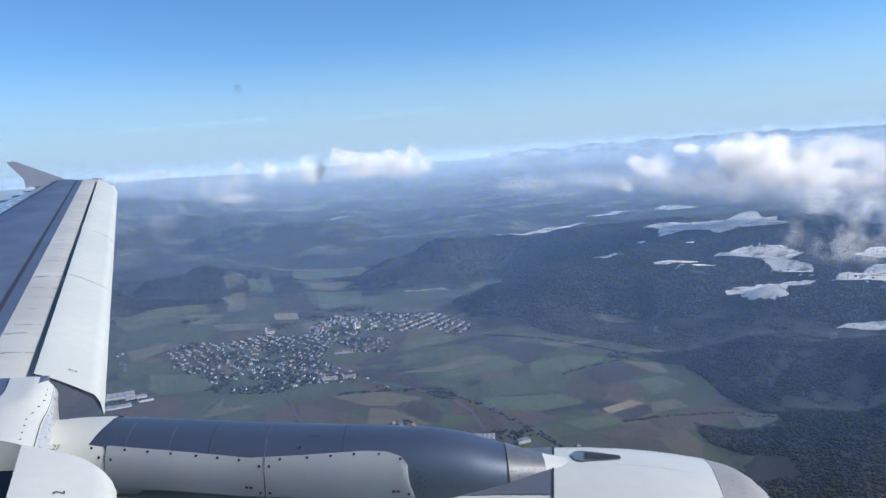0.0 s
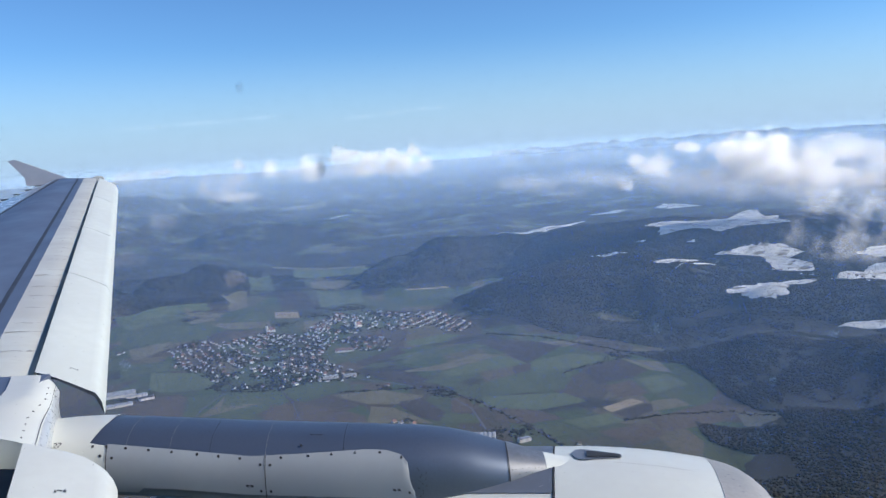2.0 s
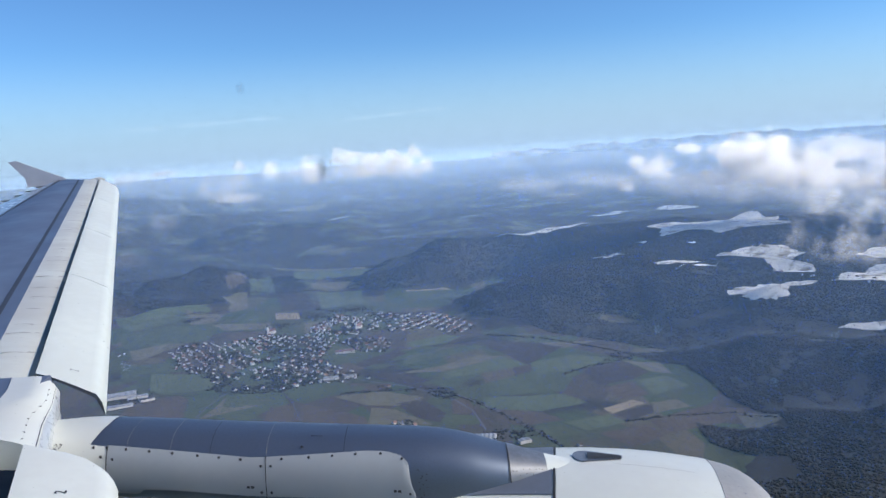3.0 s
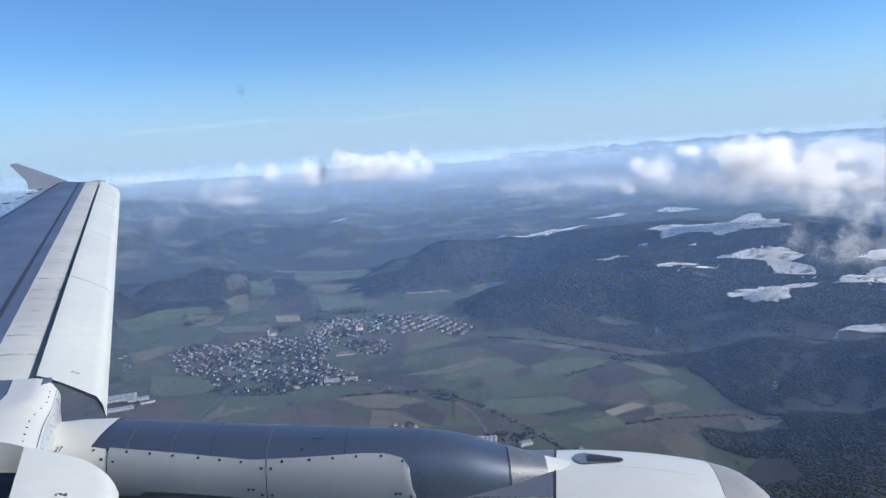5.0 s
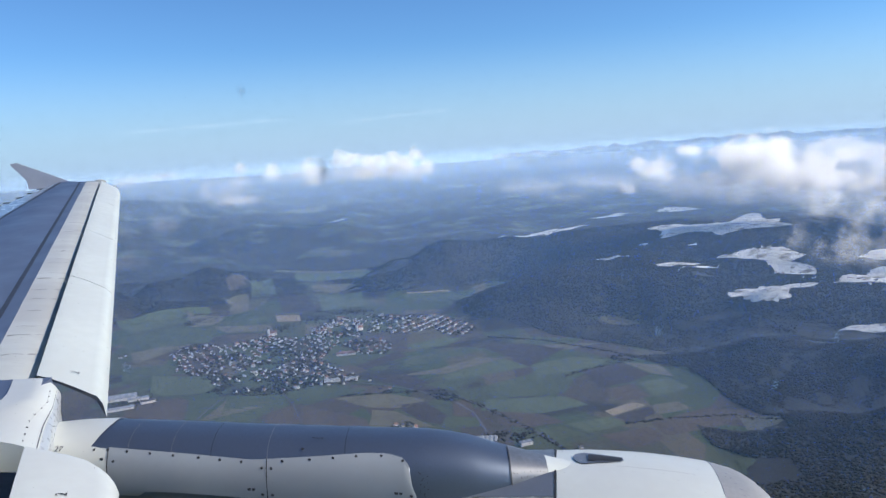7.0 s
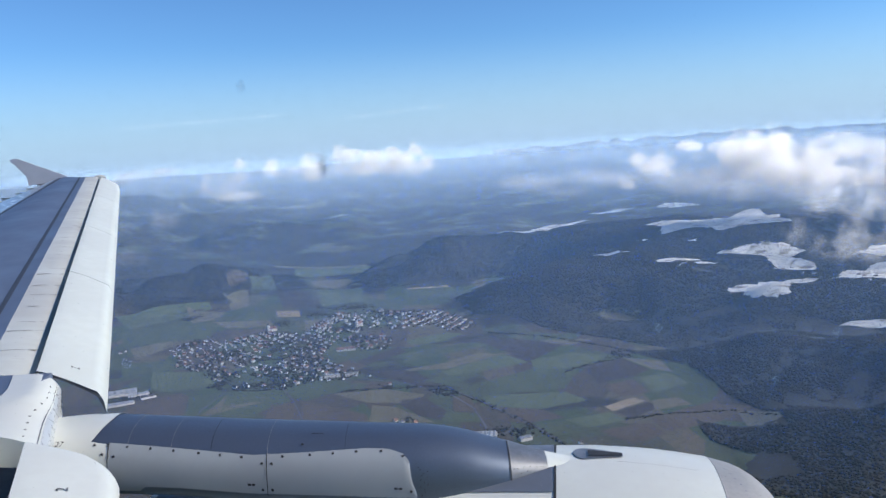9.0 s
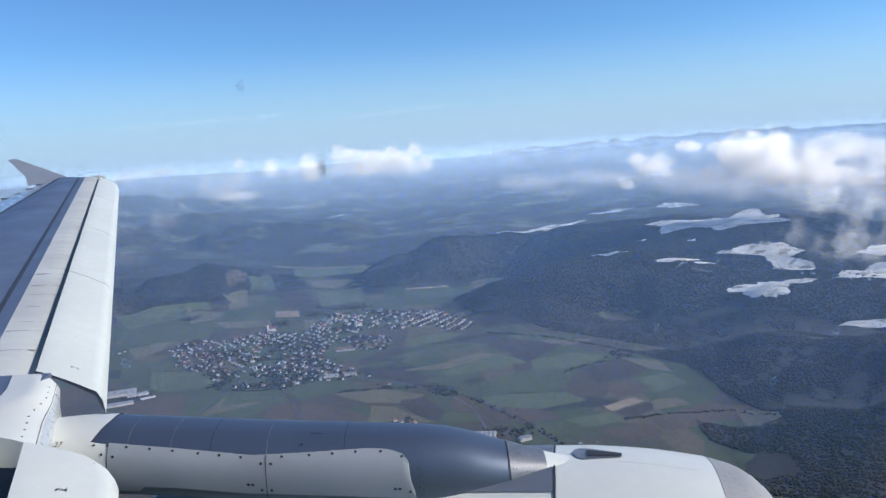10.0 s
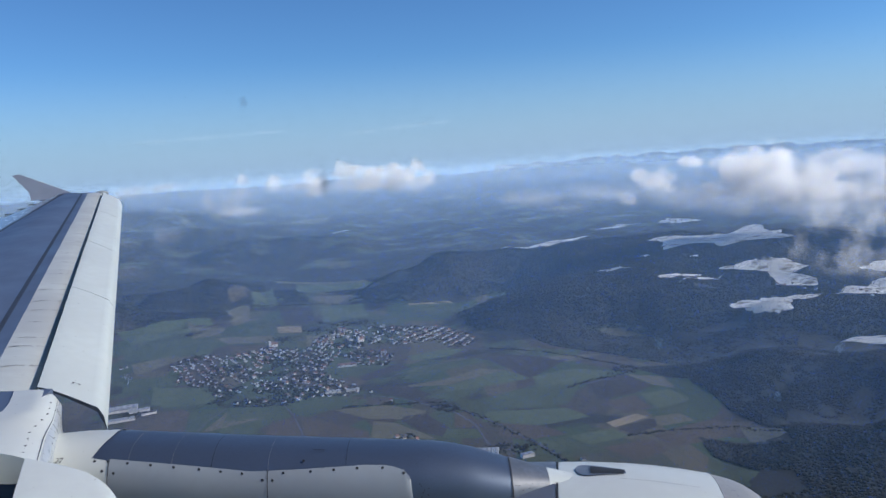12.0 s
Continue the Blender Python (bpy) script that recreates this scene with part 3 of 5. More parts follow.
def plant():
    rng = np.random.default_rng(5)
    # woods on the hills
    x, y = rng.uniform(-1300, 1500, 260000), rng.uniform(800, 3000, 260000)
    z, r = land(x, y), np.hypot(x, y)
    turn = np.degrees(np.arctan2(x, y))
    keep = (turn > -32) & (turn < 38) & (r < 2950) & (z + smooth_noise(x, y, 240, 31) * 20 + smooth_noise(x, y, 60, 32) * 12 > 17)
    keep &= (smooth_noise(x, y, 170, 34) + 0.5 * smooth_noise(x, y, 50, 35) > -0.42)
    for patch in WOODS:
        keep |= inside(x, y, patch) & (smooth_noise(x, y, 70, 33) > -0.36)
    for patch in (VILLAGE, NEW_STREETS, *OPEN, *FIELDS):
        keep &= ~inside(x, y, patch)
    nx, ny = rng.uniform(250, 1050, 46000), rng.uniform(790, 1620, 46000)
    near = (np.degrees(np.arctan2(nx, ny)) < 38) & (land(nx, ny) > 20)
    for patch in WOODS:
        near |= inside(nx, ny, patch)
    for patch in (*OPEN, *FIELDS):
        near &= ~inside(nx, ny, patch)
    s = np.concatenate([np.stack([x[keep], y[keep]], 1), np.stack([nx[near], ny[near]], 1)])
    crowns("woodland", s, rng.uniform(1.7, 3.2, len(s)), "leafless brown grey winter woodland covering the hillsides", 6)
    # hedges and tree rows
    rows = [[(-11, 1469), (49, 1382), (92, 1304), (138, 1214), (163, 1149)], [(224, 1528), (289, 1575), (331, 1587)], [(269, 1240), (345, 1253), (454, 1248), (501, 1145)], [(91, 1913), (221, 1842), (368, 1673), (458, 1566)], [(-479, 1573), (-403, 1542), (-324, 1540)], [(-218, 1499), (-131, 1496), (-11, 1487)], [(-844, 2396), (-768, 2432), (-686, 2450)], [(-278, 2636), (-439, 2686), (-553, 2683), (-668, 2685)], [(-43, 1465), (-11, 1469)], [(-394, 2385), (-318, 2318), (-218, 2327)]]
    s = np.concatenate([along(p, 2.2, 2.6, rng) for p in rows])
    crowns("hedgerow", s, rng.uniform(1.2, 3.0, len(s)), "dark leafless hedges and tree rows between the fields", 7)
    spots = [(-22, 1453, 14), (-6, 1433, 12), (-124, 1502, 9), (-745, 2342, 22), (-756, 2306, 16), (-668, 2685, 26), (-288, 2351, 40), (-307, 2233, 34), (-375, 2254, 26), (-455, 2166, 30), (-653, 1994, 34), (-80, 1309, 10), (-318, 1749, 30), (-460, 1783, 26), (-480, 1593, 14), (-631, 1549, 30), (358, 1627, 24), (102, 1213, 20), (67, 1227, 16), (-215, 1935, 22)]
    s = np.concatenate([rng.normal((a, b), c * 0.7, (int(c * 2.6), 2)) for a, b, c in spots])
    crowns("copse", s, rng.uniform(1.5, 3.4, len(s)), "small dark groups of trees among the fields", 8)
    edges = [along(patch + patch[:1], 16.0, 4.0, rng) for patch in OPEN] + [rng.normal((np.mean([q[0] for q in patch]), np.mean([q[1] for q in patch])), (30, 8), (10, 2)) for patch in OPEN]
    s = np.concatenate(edges)
    crowns("copse", s, rng.uniform(1.5, 3.4, len(s)), "dark trees standing along the snow fields", 10)
    x, y = rng.uniform(-720, 80, 22000), rng.uniform(1500, 2290, 22000)
    k = (inside(x, y, VILLAGE) | (inside(x, y, NEW_STREETS) & (rng.uniform(0, 1, len(x)) < 0.35))) & (smooth_noise(x, y, 60, 46) + 0.6 * smooth_noise(x, y, 20, 47) > -0.08)
    s = np.stack([x[k], y[k]], 1)
    crowns("garden_trees", s, rng.uniform(1.2, 3.0, len(s)), "dark garden trees between the village houses", 9)


plant()


# ---- buildings ----
def part(name, verts, faces, material, parent, label="", smooth=False):
    ob = new(name, mesh_of(name, verts, faces, material, smooth))
    ob.parent = parent
    if label:
        ob["label"] = label
    return ob


def box(x0, x1, y0, y1, z0, z1):
    v = [(x, y, z) for x in (x0, x1) for y in (y0, y1) for z in (z0, z1)]
    return v, [(0, 1, 3, 2), (4, 6, 7, 5), (0, 4, 5, 1), (2, 3, 7, 6), (0, 2, 6, 4), (1, 5, 7, 3)]


def gable_wall(l, w, h, top):
    """Walls with gables."""
    v = [(-l, -w, -2), (l, -w, -2), (l, w, -2), (-l, w, -2), (-l, -w, h), (l, -w, h), (l, w, h), (-l, w, h), (-l, 0, top), (l, 0, top)]
    return v, [(0, 1, 5, 4), (2, 3, 7, 6), (1, 2, 6, 9, 5), (3, 0, 4, 8, 7), (4, 5, 9, 8), (6, 7, 8, 9), (3, 2, 1, 0)]


def gable_roof(l, w, h, top, over=0.6, thick=0.35):
    slope = (top - h) / w
    e = h - over * slope
    v = []
    for s in (0, thick):
        v += [(-l - over, -w - over, e + s), (l + over, -w - over, e + s), (l + over, 0, top + s), (-l - over, 0, top + s), (l + over, w + over, e + s), (-l - over, w + over, e + s)]
    return v, [(6, 7, 8, 9), (9, 8, 10, 11), (3, 2, 1, 0), (5, 4, 2, 3), (0, 1, 7, 6), (4, 5, 11, 10), (1, 2, 8, 7), (2, 4, 10, 8), (3, 0, 6, 9), (5, 3, 9, 11)]


def house(l, w, h, top, roof, label):
    ob = tagged(new("house"), label, "house", "houses of the village")
    part("wall", *gable_wall(l, w, h, top), house_wall, ob)
    part("roof", *gable_roof(l, w, h, top + 0.05), roof, ob)
    return ob


def village():
    rng = random.Random(11)
    kinds = [house(4.0, 3.1, 3.2, 6.4, roof_red, "white rendered house with a red brown tiled roof"),
             house(4.5, 3.4, 3.4, 7.0, roof_dark, "pale rendered house with a dark slate roof"),
             house(3.4, 3.0, 3.8, 6.0, roof_red, "small white house with a red brown gable roof"),
             house(5.0, 3.0, 3.4, 4.8, roof_grey, "low pale house with a light grey metal roof")]
    spots = []
    for k in range(-40, 40):
        for j in range(-60, 60):
            bend = 35 + 60 * float(smooth_noise(30 * k, 12 * j, 400, 43))
            x = -330 + 21.0 * k * math.cos(radians(38)) - 13.5 * j * math.sin(radians(38)) + 0.9 * bend + rng.uniform(-6, 6)
            y = 1880 + 21.0 * k * math.sin(radians(38)) + 13.5 * j * math.cos(radians(38)) + 1.1 * bend + rng.uniform(-6, 6)
            if abs(x) > 800 or not inside(np.array([x]), np.array([y]), VILLAGE)[0] or abs(x + 463) + abs(y - 2078) < 30:
                continue
            if float(smooth_noise(x, y, 95, 44)) + float(smooth_noise(x, y, 33, 45)) * 0.7 + rng.uniform(-0.25, 0.25) > 0.24:
                continue
            if all((x - p) ** 2 + (y - q) ** 2 > 11.5 ** 2 for p, q in spots):
                spots.append((x, y))
    for k in range(-30, 30):
        for j in range(-30, 30):
            x, y = -110 + 24 * k + 9 * j + rng.uniform(-2, 2), 2080 - 20 * k + 15 * j + rng.uniform(-2, 2)
            if inside(np.array([x]), np.array([y]), NEW_STREETS)[0] and (x > -60 or rng.random() < 0.6):
                spots.append((x, y))
    spots.sort(key=lambda p: p[1])
    rest, spots = spots[300:], spots[:300]
    v, f, slot = [], [], []
    for x, y in rest:
        l, w, h, top = (rng.uniform(a, b) for a, b in ((3.2, 4.6), (2.4, 3.3), (3.0, 4.0), (5.4, 7.0)))
        m = pose(x, y, float(land(x, y)), 0, 0, 35 + 60 * float(smooth_noise(x, y, 190, 41)) + rng.choice((0, 90)) + rng.uniform(-8, 8))
        for shape, k in ((gable_wall(l, w, h, top), 0), (gable_roof(l, w, h, top + 0.05), rng.choice((1, 1, 2, 2, 3)))):
            base = len(v)
            v += [tuple(m @ Vector(q)) for q in shape[0]]
            f += [tuple(base + i for i in q) for q in shape[1]]
            slot += [k] * len(shape[1])
    me = mesh_of("distant_houses", v, f, house_wall)
    for extra in (roof_red, roof_dark, roof_grey):
        me.materials.append(extra)
    me.polygons.foreach_set("material_index", slot)
    tagged(new("distant_houses", me), "white and pale houses with tiled roofs, the far half of the village", "houses", kind="stuff")
    for x, y in ((896, 2137), (902, 2105), (931, 2121), (905, 1996), (918, 1961), (961, 1922), (982, 1935), (1001, 1945), (963, 1858), (1015, 1932), (1018, 1911), (1002, 1856), (1038, 1898),
                 (971, 2468), (984, 2434), (-99, 1304), (-87, 1296), (-65, 1286), (-804, 1946), (-811, 1931), (-166, 1590), (-121, 1520)):
        spots.append((x, y))
    for tries in range(85):
        x, y = rng.gauss(60, 75), rng.gauss(1100, 60)
        if all((x - a) ** 2 + (y - b) ** 2 > 14 ** 2 for a, b in spots) and math.hypot(x, y) < 1170:
            spots.append((x, y))
    for i, (x, y) in enumerate(spots):
        kind = kinds[rng.choices(range(4), (4, 5, 4, 2))[0]]
        turn = 35 + 60 * float(smooth_noise(x, y, 190, 41)) + rng.choice((0, 90)) + rng.uniform(-6, 6)
        m = pose(x, y, float(land(x, y)), 0, 0, turn) @ Matrix.Scale(rng.uniform(0.72, 1.0), 4)
        if i < 4:
            kinds[i].matrix_basis = m
        else:
            copy_thing(kind, m)


village()


def church(x, y, turn, label):
    ob = tagged(new("church"), label, "church")
    ob.matrix_basis = pose(x, y, float(land(x, y)), 0, 0, turn)
    part("nave", *gable_wall(9, 5, 8, 13), house_wall, ob)
    part("nave_roof", *gable_roof(9, 5, 8, 13.05), roof_red, ob)
    part("tower", *box(-14, -9.05, -2.6, 2.6, -2, 19), house_wall, ob)
    v = [(-14.4, -3, 19), (-8.8, -3, 19), (-8.8, 3, 19), (-14.4, 3, 19), (-11.6, -1.2, 25), (-11.6, 1.2, 25)]
    part("tower_roof", v, [(0, 1, 4), (1, 2, 5, 4), (2, 3, 5), (3, 0, 4, 5), (3, 2, 1, 0)], roof_dark, ob)
    return ob


church(-463, 2078, 30, "white village church with a square tower")
church(-233, 2071, 60, "pale church with a steep tower among houses")


def works_hall(x, y, l, w, h, turn, roof, label, bays=4):
    ob = tagged(new("works_hall"), label, "industrial hall")
    ob.matrix_basis = pose(x, y, float(land(x, y)), 0, 0, turn)
    part("wall", *box(-l, l, -w, w, -2, h), house_wall, ob)
    for k in range(bays):
        a, b = -l + 2 * l * k / bays, -l + 2 * l * (k + 1) / bays
        v = [(a, -w, h + 0.05), (b - 0.3, -w, h + 0.05), (b - 0.3, w, h + 0.05), (a, w, h + 0.05), ((a + b) / 2, -w, h + 1.2), ((a + b) / 2, w, h + 1.2)]
        part("roof_bay", v, [(0, 4, 5, 3), (4, 1, 2, 5), (0, 1, 4), (2, 3, 5), (0, 3, 2, 1)], roof, ob)
    return ob


works_hall(-241, 1821, 22, 11, 5, 8, roof_red, "long hall with a reddish tiled roof", 2)
works_hall(-672, 1572, 34, 17, 5, 20, roof_grey, "large flat factory hall with a pale ribbed roof", 6)
works_hall(-628, 1560, 20, 7, 4, 25, roof_grey, "narrow pale warehouse of a small works", 3)
works_hall(-640, 1500, 24, 8, 4, 22, roof_grey, "low pale warehouse beside a yard", 4)
works_hall(-600, 1536, 14, 7, 5, 30, roof_dark, "dark roofed shed of a small works", 2)
works_hall(49, 1209, 17, 12, 3.2, -6, roof_grey, "pale grey factory hall with a ribbed roof", 5)
works_hall(108, 1180, 10, 5, 5, 20, roof_grey, "small white shed with a metal roof", 2)
works_hall(-245, 1603, 16, 5, 5, 12, roof_grey, "long white farm hall beside the village", 3)
works_hall(-205, 1606, 13, 5, 5, 12, roof_grey, "white shed beside the village", 3)


# ---- haze, clouds and distance ----
def haze_sheet(r, material, least=640):
    """A sheet standing in for haze: it winds across the valley, nearer and nearer, and leans forward as it rises."""
    turns = [a for a in np.radians(np.arange(-48, 48.1, 1.5)) if least < r * math.exp(-1.2 * a) < 4770]
    if len(turns) < 2:
        return None
    v = []
    for z in (-30, 200, 380, 562):
        for a in turns:
            d = min(r * math.exp(-1.2 * a) - 0.577 * (z - 430), 4860)
            v.append((d * math.sin(a), d * math.cos(a), z))
    return tagged(new("haze_sheet", mesh_of("haze_sheet", v, sheet_faces(4, len(turns)), material, True)), "sheet painted as thin bluish winter haze over the valley", "haze", kind="structure")


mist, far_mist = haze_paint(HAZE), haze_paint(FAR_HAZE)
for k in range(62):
    haze_sheet(280 * 1.068 ** k, mist)
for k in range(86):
    haze_sheet(1450 * 1.024 ** k, far_mist, 3300)


def horizon_glow():
    """An emitting sheet added for the bright far end of the air, behind everything."""
    m, tree, sh = nodes_of("glowing_horizon_sheet")
    tree.nodes.remove(sh)
    where = place(tree)
    up = tree.nodes.new("ShaderNodeSeparateXYZ")
    tree.links.new(where, up.inputs[0])
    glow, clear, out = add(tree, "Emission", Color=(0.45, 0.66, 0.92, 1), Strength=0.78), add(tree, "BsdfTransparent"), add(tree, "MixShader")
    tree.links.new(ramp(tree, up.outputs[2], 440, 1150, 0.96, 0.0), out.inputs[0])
    tree.links.new(clear.outputs[0], out.inputs[1])
    tree.links.new(glow.outputs[0], out.inputs[2])
    tree.links.new(out.outputs[0], tree.nodes["Material Output"].inputs[0])
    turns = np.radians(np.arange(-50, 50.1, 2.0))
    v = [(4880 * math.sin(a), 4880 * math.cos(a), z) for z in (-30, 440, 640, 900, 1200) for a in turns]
    return tagged(new("backdrop", mesh_of("backdrop", v, sheet_faces(5, len(turns)), m, True)), "glowing backdrop sheet standing in for pale air along the far horizon", "backdrop", kind="structure")


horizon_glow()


def alps():
    rng = np.random.default_rng(3)
    turns = np.radians(np.arange(4, 44, 0.10))
    x = np.degrees(turns)
    top = 422 + ease((x - 4) / 14) * 20 + 16 * smooth_noise(x, x * 0, 1.9, 51) + 16 * smooth_noise(x, x * 0, 0.7, 52) + 8 * smooth_noise(x, x * 0, 0.3, 53)
    v = []
    for k, drop in enumerate((0, 12, 30, 120)):
        rr = 4810 - k * 12 + 10 * smooth_noise(x * 3, x * 0 + k, 1.0, 54)
        v += [(r * math.sin(a), r * math.cos(a), z) for r, a, z in zip(rr, turns, top - drop)]
    me = mesh_of("mountain_range", v, sheet_faces(4, len(turns)), snow_paint, False)
    return tagged(new("mountain_range", me), "distant snowy mountain range on the horizon", "mountains", kind="structure")


alps()

def lattice3(ix, iy, iz, seed):
    return lattice(ix + 7919 * iz, iy - 104729 * iz, seed)


def noise3(x, y, z, size, seed):
    """Smooth noise in space, about -0.5 to 0.5."""
    u, v, w = x / size, y / size, z / size
    iu, iv, iw = np.floor(u), np.floor(v), np.floor(w)
    fu, fv, fw = u - iu, v - iv, w - iw
    fu, fv, fw = (t * t * (3 - 2 * t) for t in (fu, fv, fw))
    total = 0
    for a in (0, 1):
        for b in (0, 1):
            for c in (0, 1):
                total = total + lattice3(iu + a, iv + b, iw + c, seed) * np.abs(1 - a - fu) * np.abs(1 - b - fv) * np.abs(1 - c - fw)
    return total - 0.5


dense_vapour = vapour_paint("cumulus_vapour", 0.22, 0.50)
soft_vapour = vapour_paint("soft_cloud_vapour", 0.09, 0.52)
mid_vapour = vapour_paint("ragged_cloud_vapour", 0.05, 0.56)
ice_vapour = vapour_paint("ice_cloud_vapour", 0.035, 0.9)
thin_vapour = vapour_paint("thin_cloud_vapour", 0.032, 0.56)


def cloud(label, material, seed, *puffs, cell=3.2, gap=8.0, billow=1.0, solid=1.0, turn=45):
    """A cloud as a body of many thin sheets of vapour; puffs are (x, y, z, half width, half height)."""
    face = radians(turn + 0.7 * math.degrees(math.atan2(puffs[0][0], puffs[0][1])))
    n, d = np.array((math.sin(face), math.cos(face))), np.array((math.cos(face), -math.sin(face)))
    spans = [(x * d[0] + y * d[1], x * n[0] + y * n[1], z, w, h) for x, y, z, w, h in puffs]
    s0, s1 = min(s - 2.0 * w for s, q, z, w, h in spans), max(s + 2.0 * w for s, q, z, w, h in spans)
    q0, q1 = min(q - 1.9 * w for s, q, z, w, h in spans), max(q + 1.9 * w for s, q, z, w, h in spans)
    z0, z1 = min(z - 1.9 * h for s, q, z, w, h in spans), max(z + 1.9 * h for s, q, z, w, h in spans)
    ns, nz, nq = int((s1 - s0) / cell), int((z1 - z0) / cell), max(4, int((q1 - q0) / gap))
    verts, faces, dens, base = [], [], [], 0
    for k in range(nq):
        q = q0 + (q1 - q0) * (k + 0.5) / nq
        s, z = np.meshgrid(np.linspace(s0, s1, ns), np.linspace(z0, z1, nz))
        x, y = s * d[0] + q * n[0], s * d[1] + q * n[1]
        body, thick = np.full(s.shape, -9.0), np.full(s.shape, 0.0)
        for px, py, pz, w, h in puffs:
            drop = np.where(z < pz, 0.85, 1.0)
            thick = np.maximum(thick, (0.06 + 0.94 * ease((z - pz + 0.9 * h) / (1.1 * h))) * ease((1.65 * w - np.hypot(x - px, y - py)) / (0.8 * w)) * ease((1.85 * h - np.abs(z - pz)) / (0.5 * h)))
            body = np.maximum(body, 1 - np.sqrt(((x - px) / w) ** 2 + ((y - py) / (0.8 * w)) ** 2 + ((z - pz) * drop / h) ** 2))
        rough = 1.2 * noise3(x, y, z, 46, seed) + 1.0 * noise3(x, y, z, 22, seed + 1) + 0.5 * noise3(x, y, z, 10, seed + 2)
        t = ease((solid * body + 0.14 + billow * rough) / 0.8)
        t = np.clip((t * np.clip(thick, 0, 1) - 0.03) / 0.97, 0, 1)
        i = base + np.arange(ns * nz).reshape(nz, ns)
        f = np.stack([i[:-1, :-1], i[:-1, 1:], i[1:, 1:], i[1:, :-1]], -1).reshape(-1, 4)
        some = np.maximum.reduce([t[:-1, :-1], t[:-1, 1:], t[1:, 1:], t[1:, :-1]]).ravel() > 0.004
        verts.append(np.stack([x, y, z], -1).reshape(-1, 3))
        dens.append(t.ravel())
        faces.append(f[some])
        base += ns * nz
    v, f, t = np.concatenate(verts), np.concatenate(faces), np.concatenate(dens)
    used = np.unique(f)
    back = np.zeros(len(v), int)
    back[used] = np.arange(len(used))
    v, f, t = v[used], back[f], t[used]
    me = bpy.data.meshes.new("cloud")
    me.vertices.add(len(v))
    me.vertices.foreach_set("co", v.ravel().astype(np.float32))
    me.loops.add(f.size)
    me.loops.foreach_set("vertex_index", f.ravel().astype(np.int32))
    me.polygons.add(len(f))
    me.polygons.foreach_set("loop_start", np.arange(0, f.size, 4, dtype=np.int32))
    me.update(calc_edges=True)
    me.attributes.new("vapour", "FLOAT", "POINT").data.foreach_set("value", t.astype(np.float32))
    me.materials.append(material)
    return tagged(new("cloud", me), label, "cloud", "clouds over the hills", "stuff")


cloud("bright white cumulus tops over the far hills", dense_vapour, 71,
      (-140, 3397, 414, 91, 55), (-71, 3399, 386, 72, 43), (-174, 3396, 440, 58, 34), (-270, 3389, 428, 67, 38), (-262, 3390, 375, 82, 29), (-387, 3378, 438, 63, 43), (-529, 3359, 414, 63, 48), (-544, 3356, 366, 53, 36), gap=9.0)
cloud("grey veil of cloud round the cumulus tops", soft_vapour, 72,
      (-505, 3342, 385, 105, 57), (-319, 3365, 386, 143, 57), (-143, 3377, 367, 119, 53), (-642, 3318, 385, 96, 43), gap=16.0, billow=1.3)
cloud("small white puff of cloud near the horizon", dense_vapour, 74,
      (-833, 3400, 435, 35, 27))
cloud("small white puff of cloud near the horizon", dense_vapour, 77,
      (-720, 3425, 415, 42, 35))
cloud("faint small puffs of cloud in the haze", soft_vapour, 80,
      (-1205, 3179, 419, 72, 29), (-1255, 3160, 407, 48, 29), (-1095, 3219, 426, 67, 22))
cloud("soft grey cloud over the woods", soft_vapour, 83,
      (-777, 2898, 370, 64, 51), (-808, 2889, 342, 55, 38), (-727, 2911, 397, 55, 34), (-753, 2904, 324, 81, 28), (-695, 2918, 323, 47, 23), billow=1.3)
cloud("soft white cloud over the plateau", dense_vapour, 86,
      (759, 2799, 339, 74, 45), (704, 2813, 368, 41, 25), (663, 2823, 281, 41, 29), (804, 2786, 313, 41, 25))
cloud("tiny white puff of cloud near the horizon", soft_vapour, 89,
      (561, 3455, 376, 27, 25))
cloud("large bright cumulus bank over the snowy plateau", dense_vapour, 92,
      (817, 2573, 400, 53, 23), (856, 2561, 313, 61, 42), (912, 2541, 299, 46, 31), (938, 2532, 394, 88, 42), (968, 2520, 346, 115, 57), (1007, 2505, 379, 134, 65), (1067, 2480, 331, 143, 69), (1132, 2451, 328, 126, 57), (1188, 2425, 292, 115, 42), (1256, 2390, 269, 88, 27), (1088, 2471, 283, 153, 38), cell=3.6, gap=11.0, billow=0.8)
cloud("bright cumulus bank over the snowy plateau", dense_vapour, 95,
      (1275, 2493, 362, 95, 51), (1356, 2450, 348, 103, 59), (1203, 2528, 370, 55, 32), (1459, 2390, 300, 158, 91), (1357, 2449, 270, 99, 40), cell=3.8, gap=14.0, billow=1.2)
cloud("ragged thin cloud drifting over the plateau edge", mid_vapour, 98,
      (868, 1746, 229, 63, 52), (837, 1761, 204, 61, 39), (907, 1726, 203, 74, 52), (887, 1736, 166, 61, 33), (945, 1706, 178, 61, 58), cell=3.0, gap=10.0, billow=1.9, solid=0.35)
cloud("grey veil below the cumulus bank", thin_vapour, 107,
      (855, 2561, 262, 105, 38), (998, 2509, 247, 134, 42), (1131, 2452, 232, 134, 46), (1256, 2390, 220, 134, 53), cell=5.0, gap=16.0, billow=1.4)
# Pale sheets added to whiten the haze on the sun's side.
cloud("wide pale sheets imitating sunlit haze below the cloud bank", thin_vapour, 111,
      (423, 3273, 288, 187, 42), (647, 3236, 291, 210, 51), (883, 3180, 278, 210, 61), (1124, 3103, 239, 233, 70), (1365, 3004, 217, 233, 79), (1583, 2895, 208, 233, 89), cell=7.0, gap=20.0, billow=0.8)
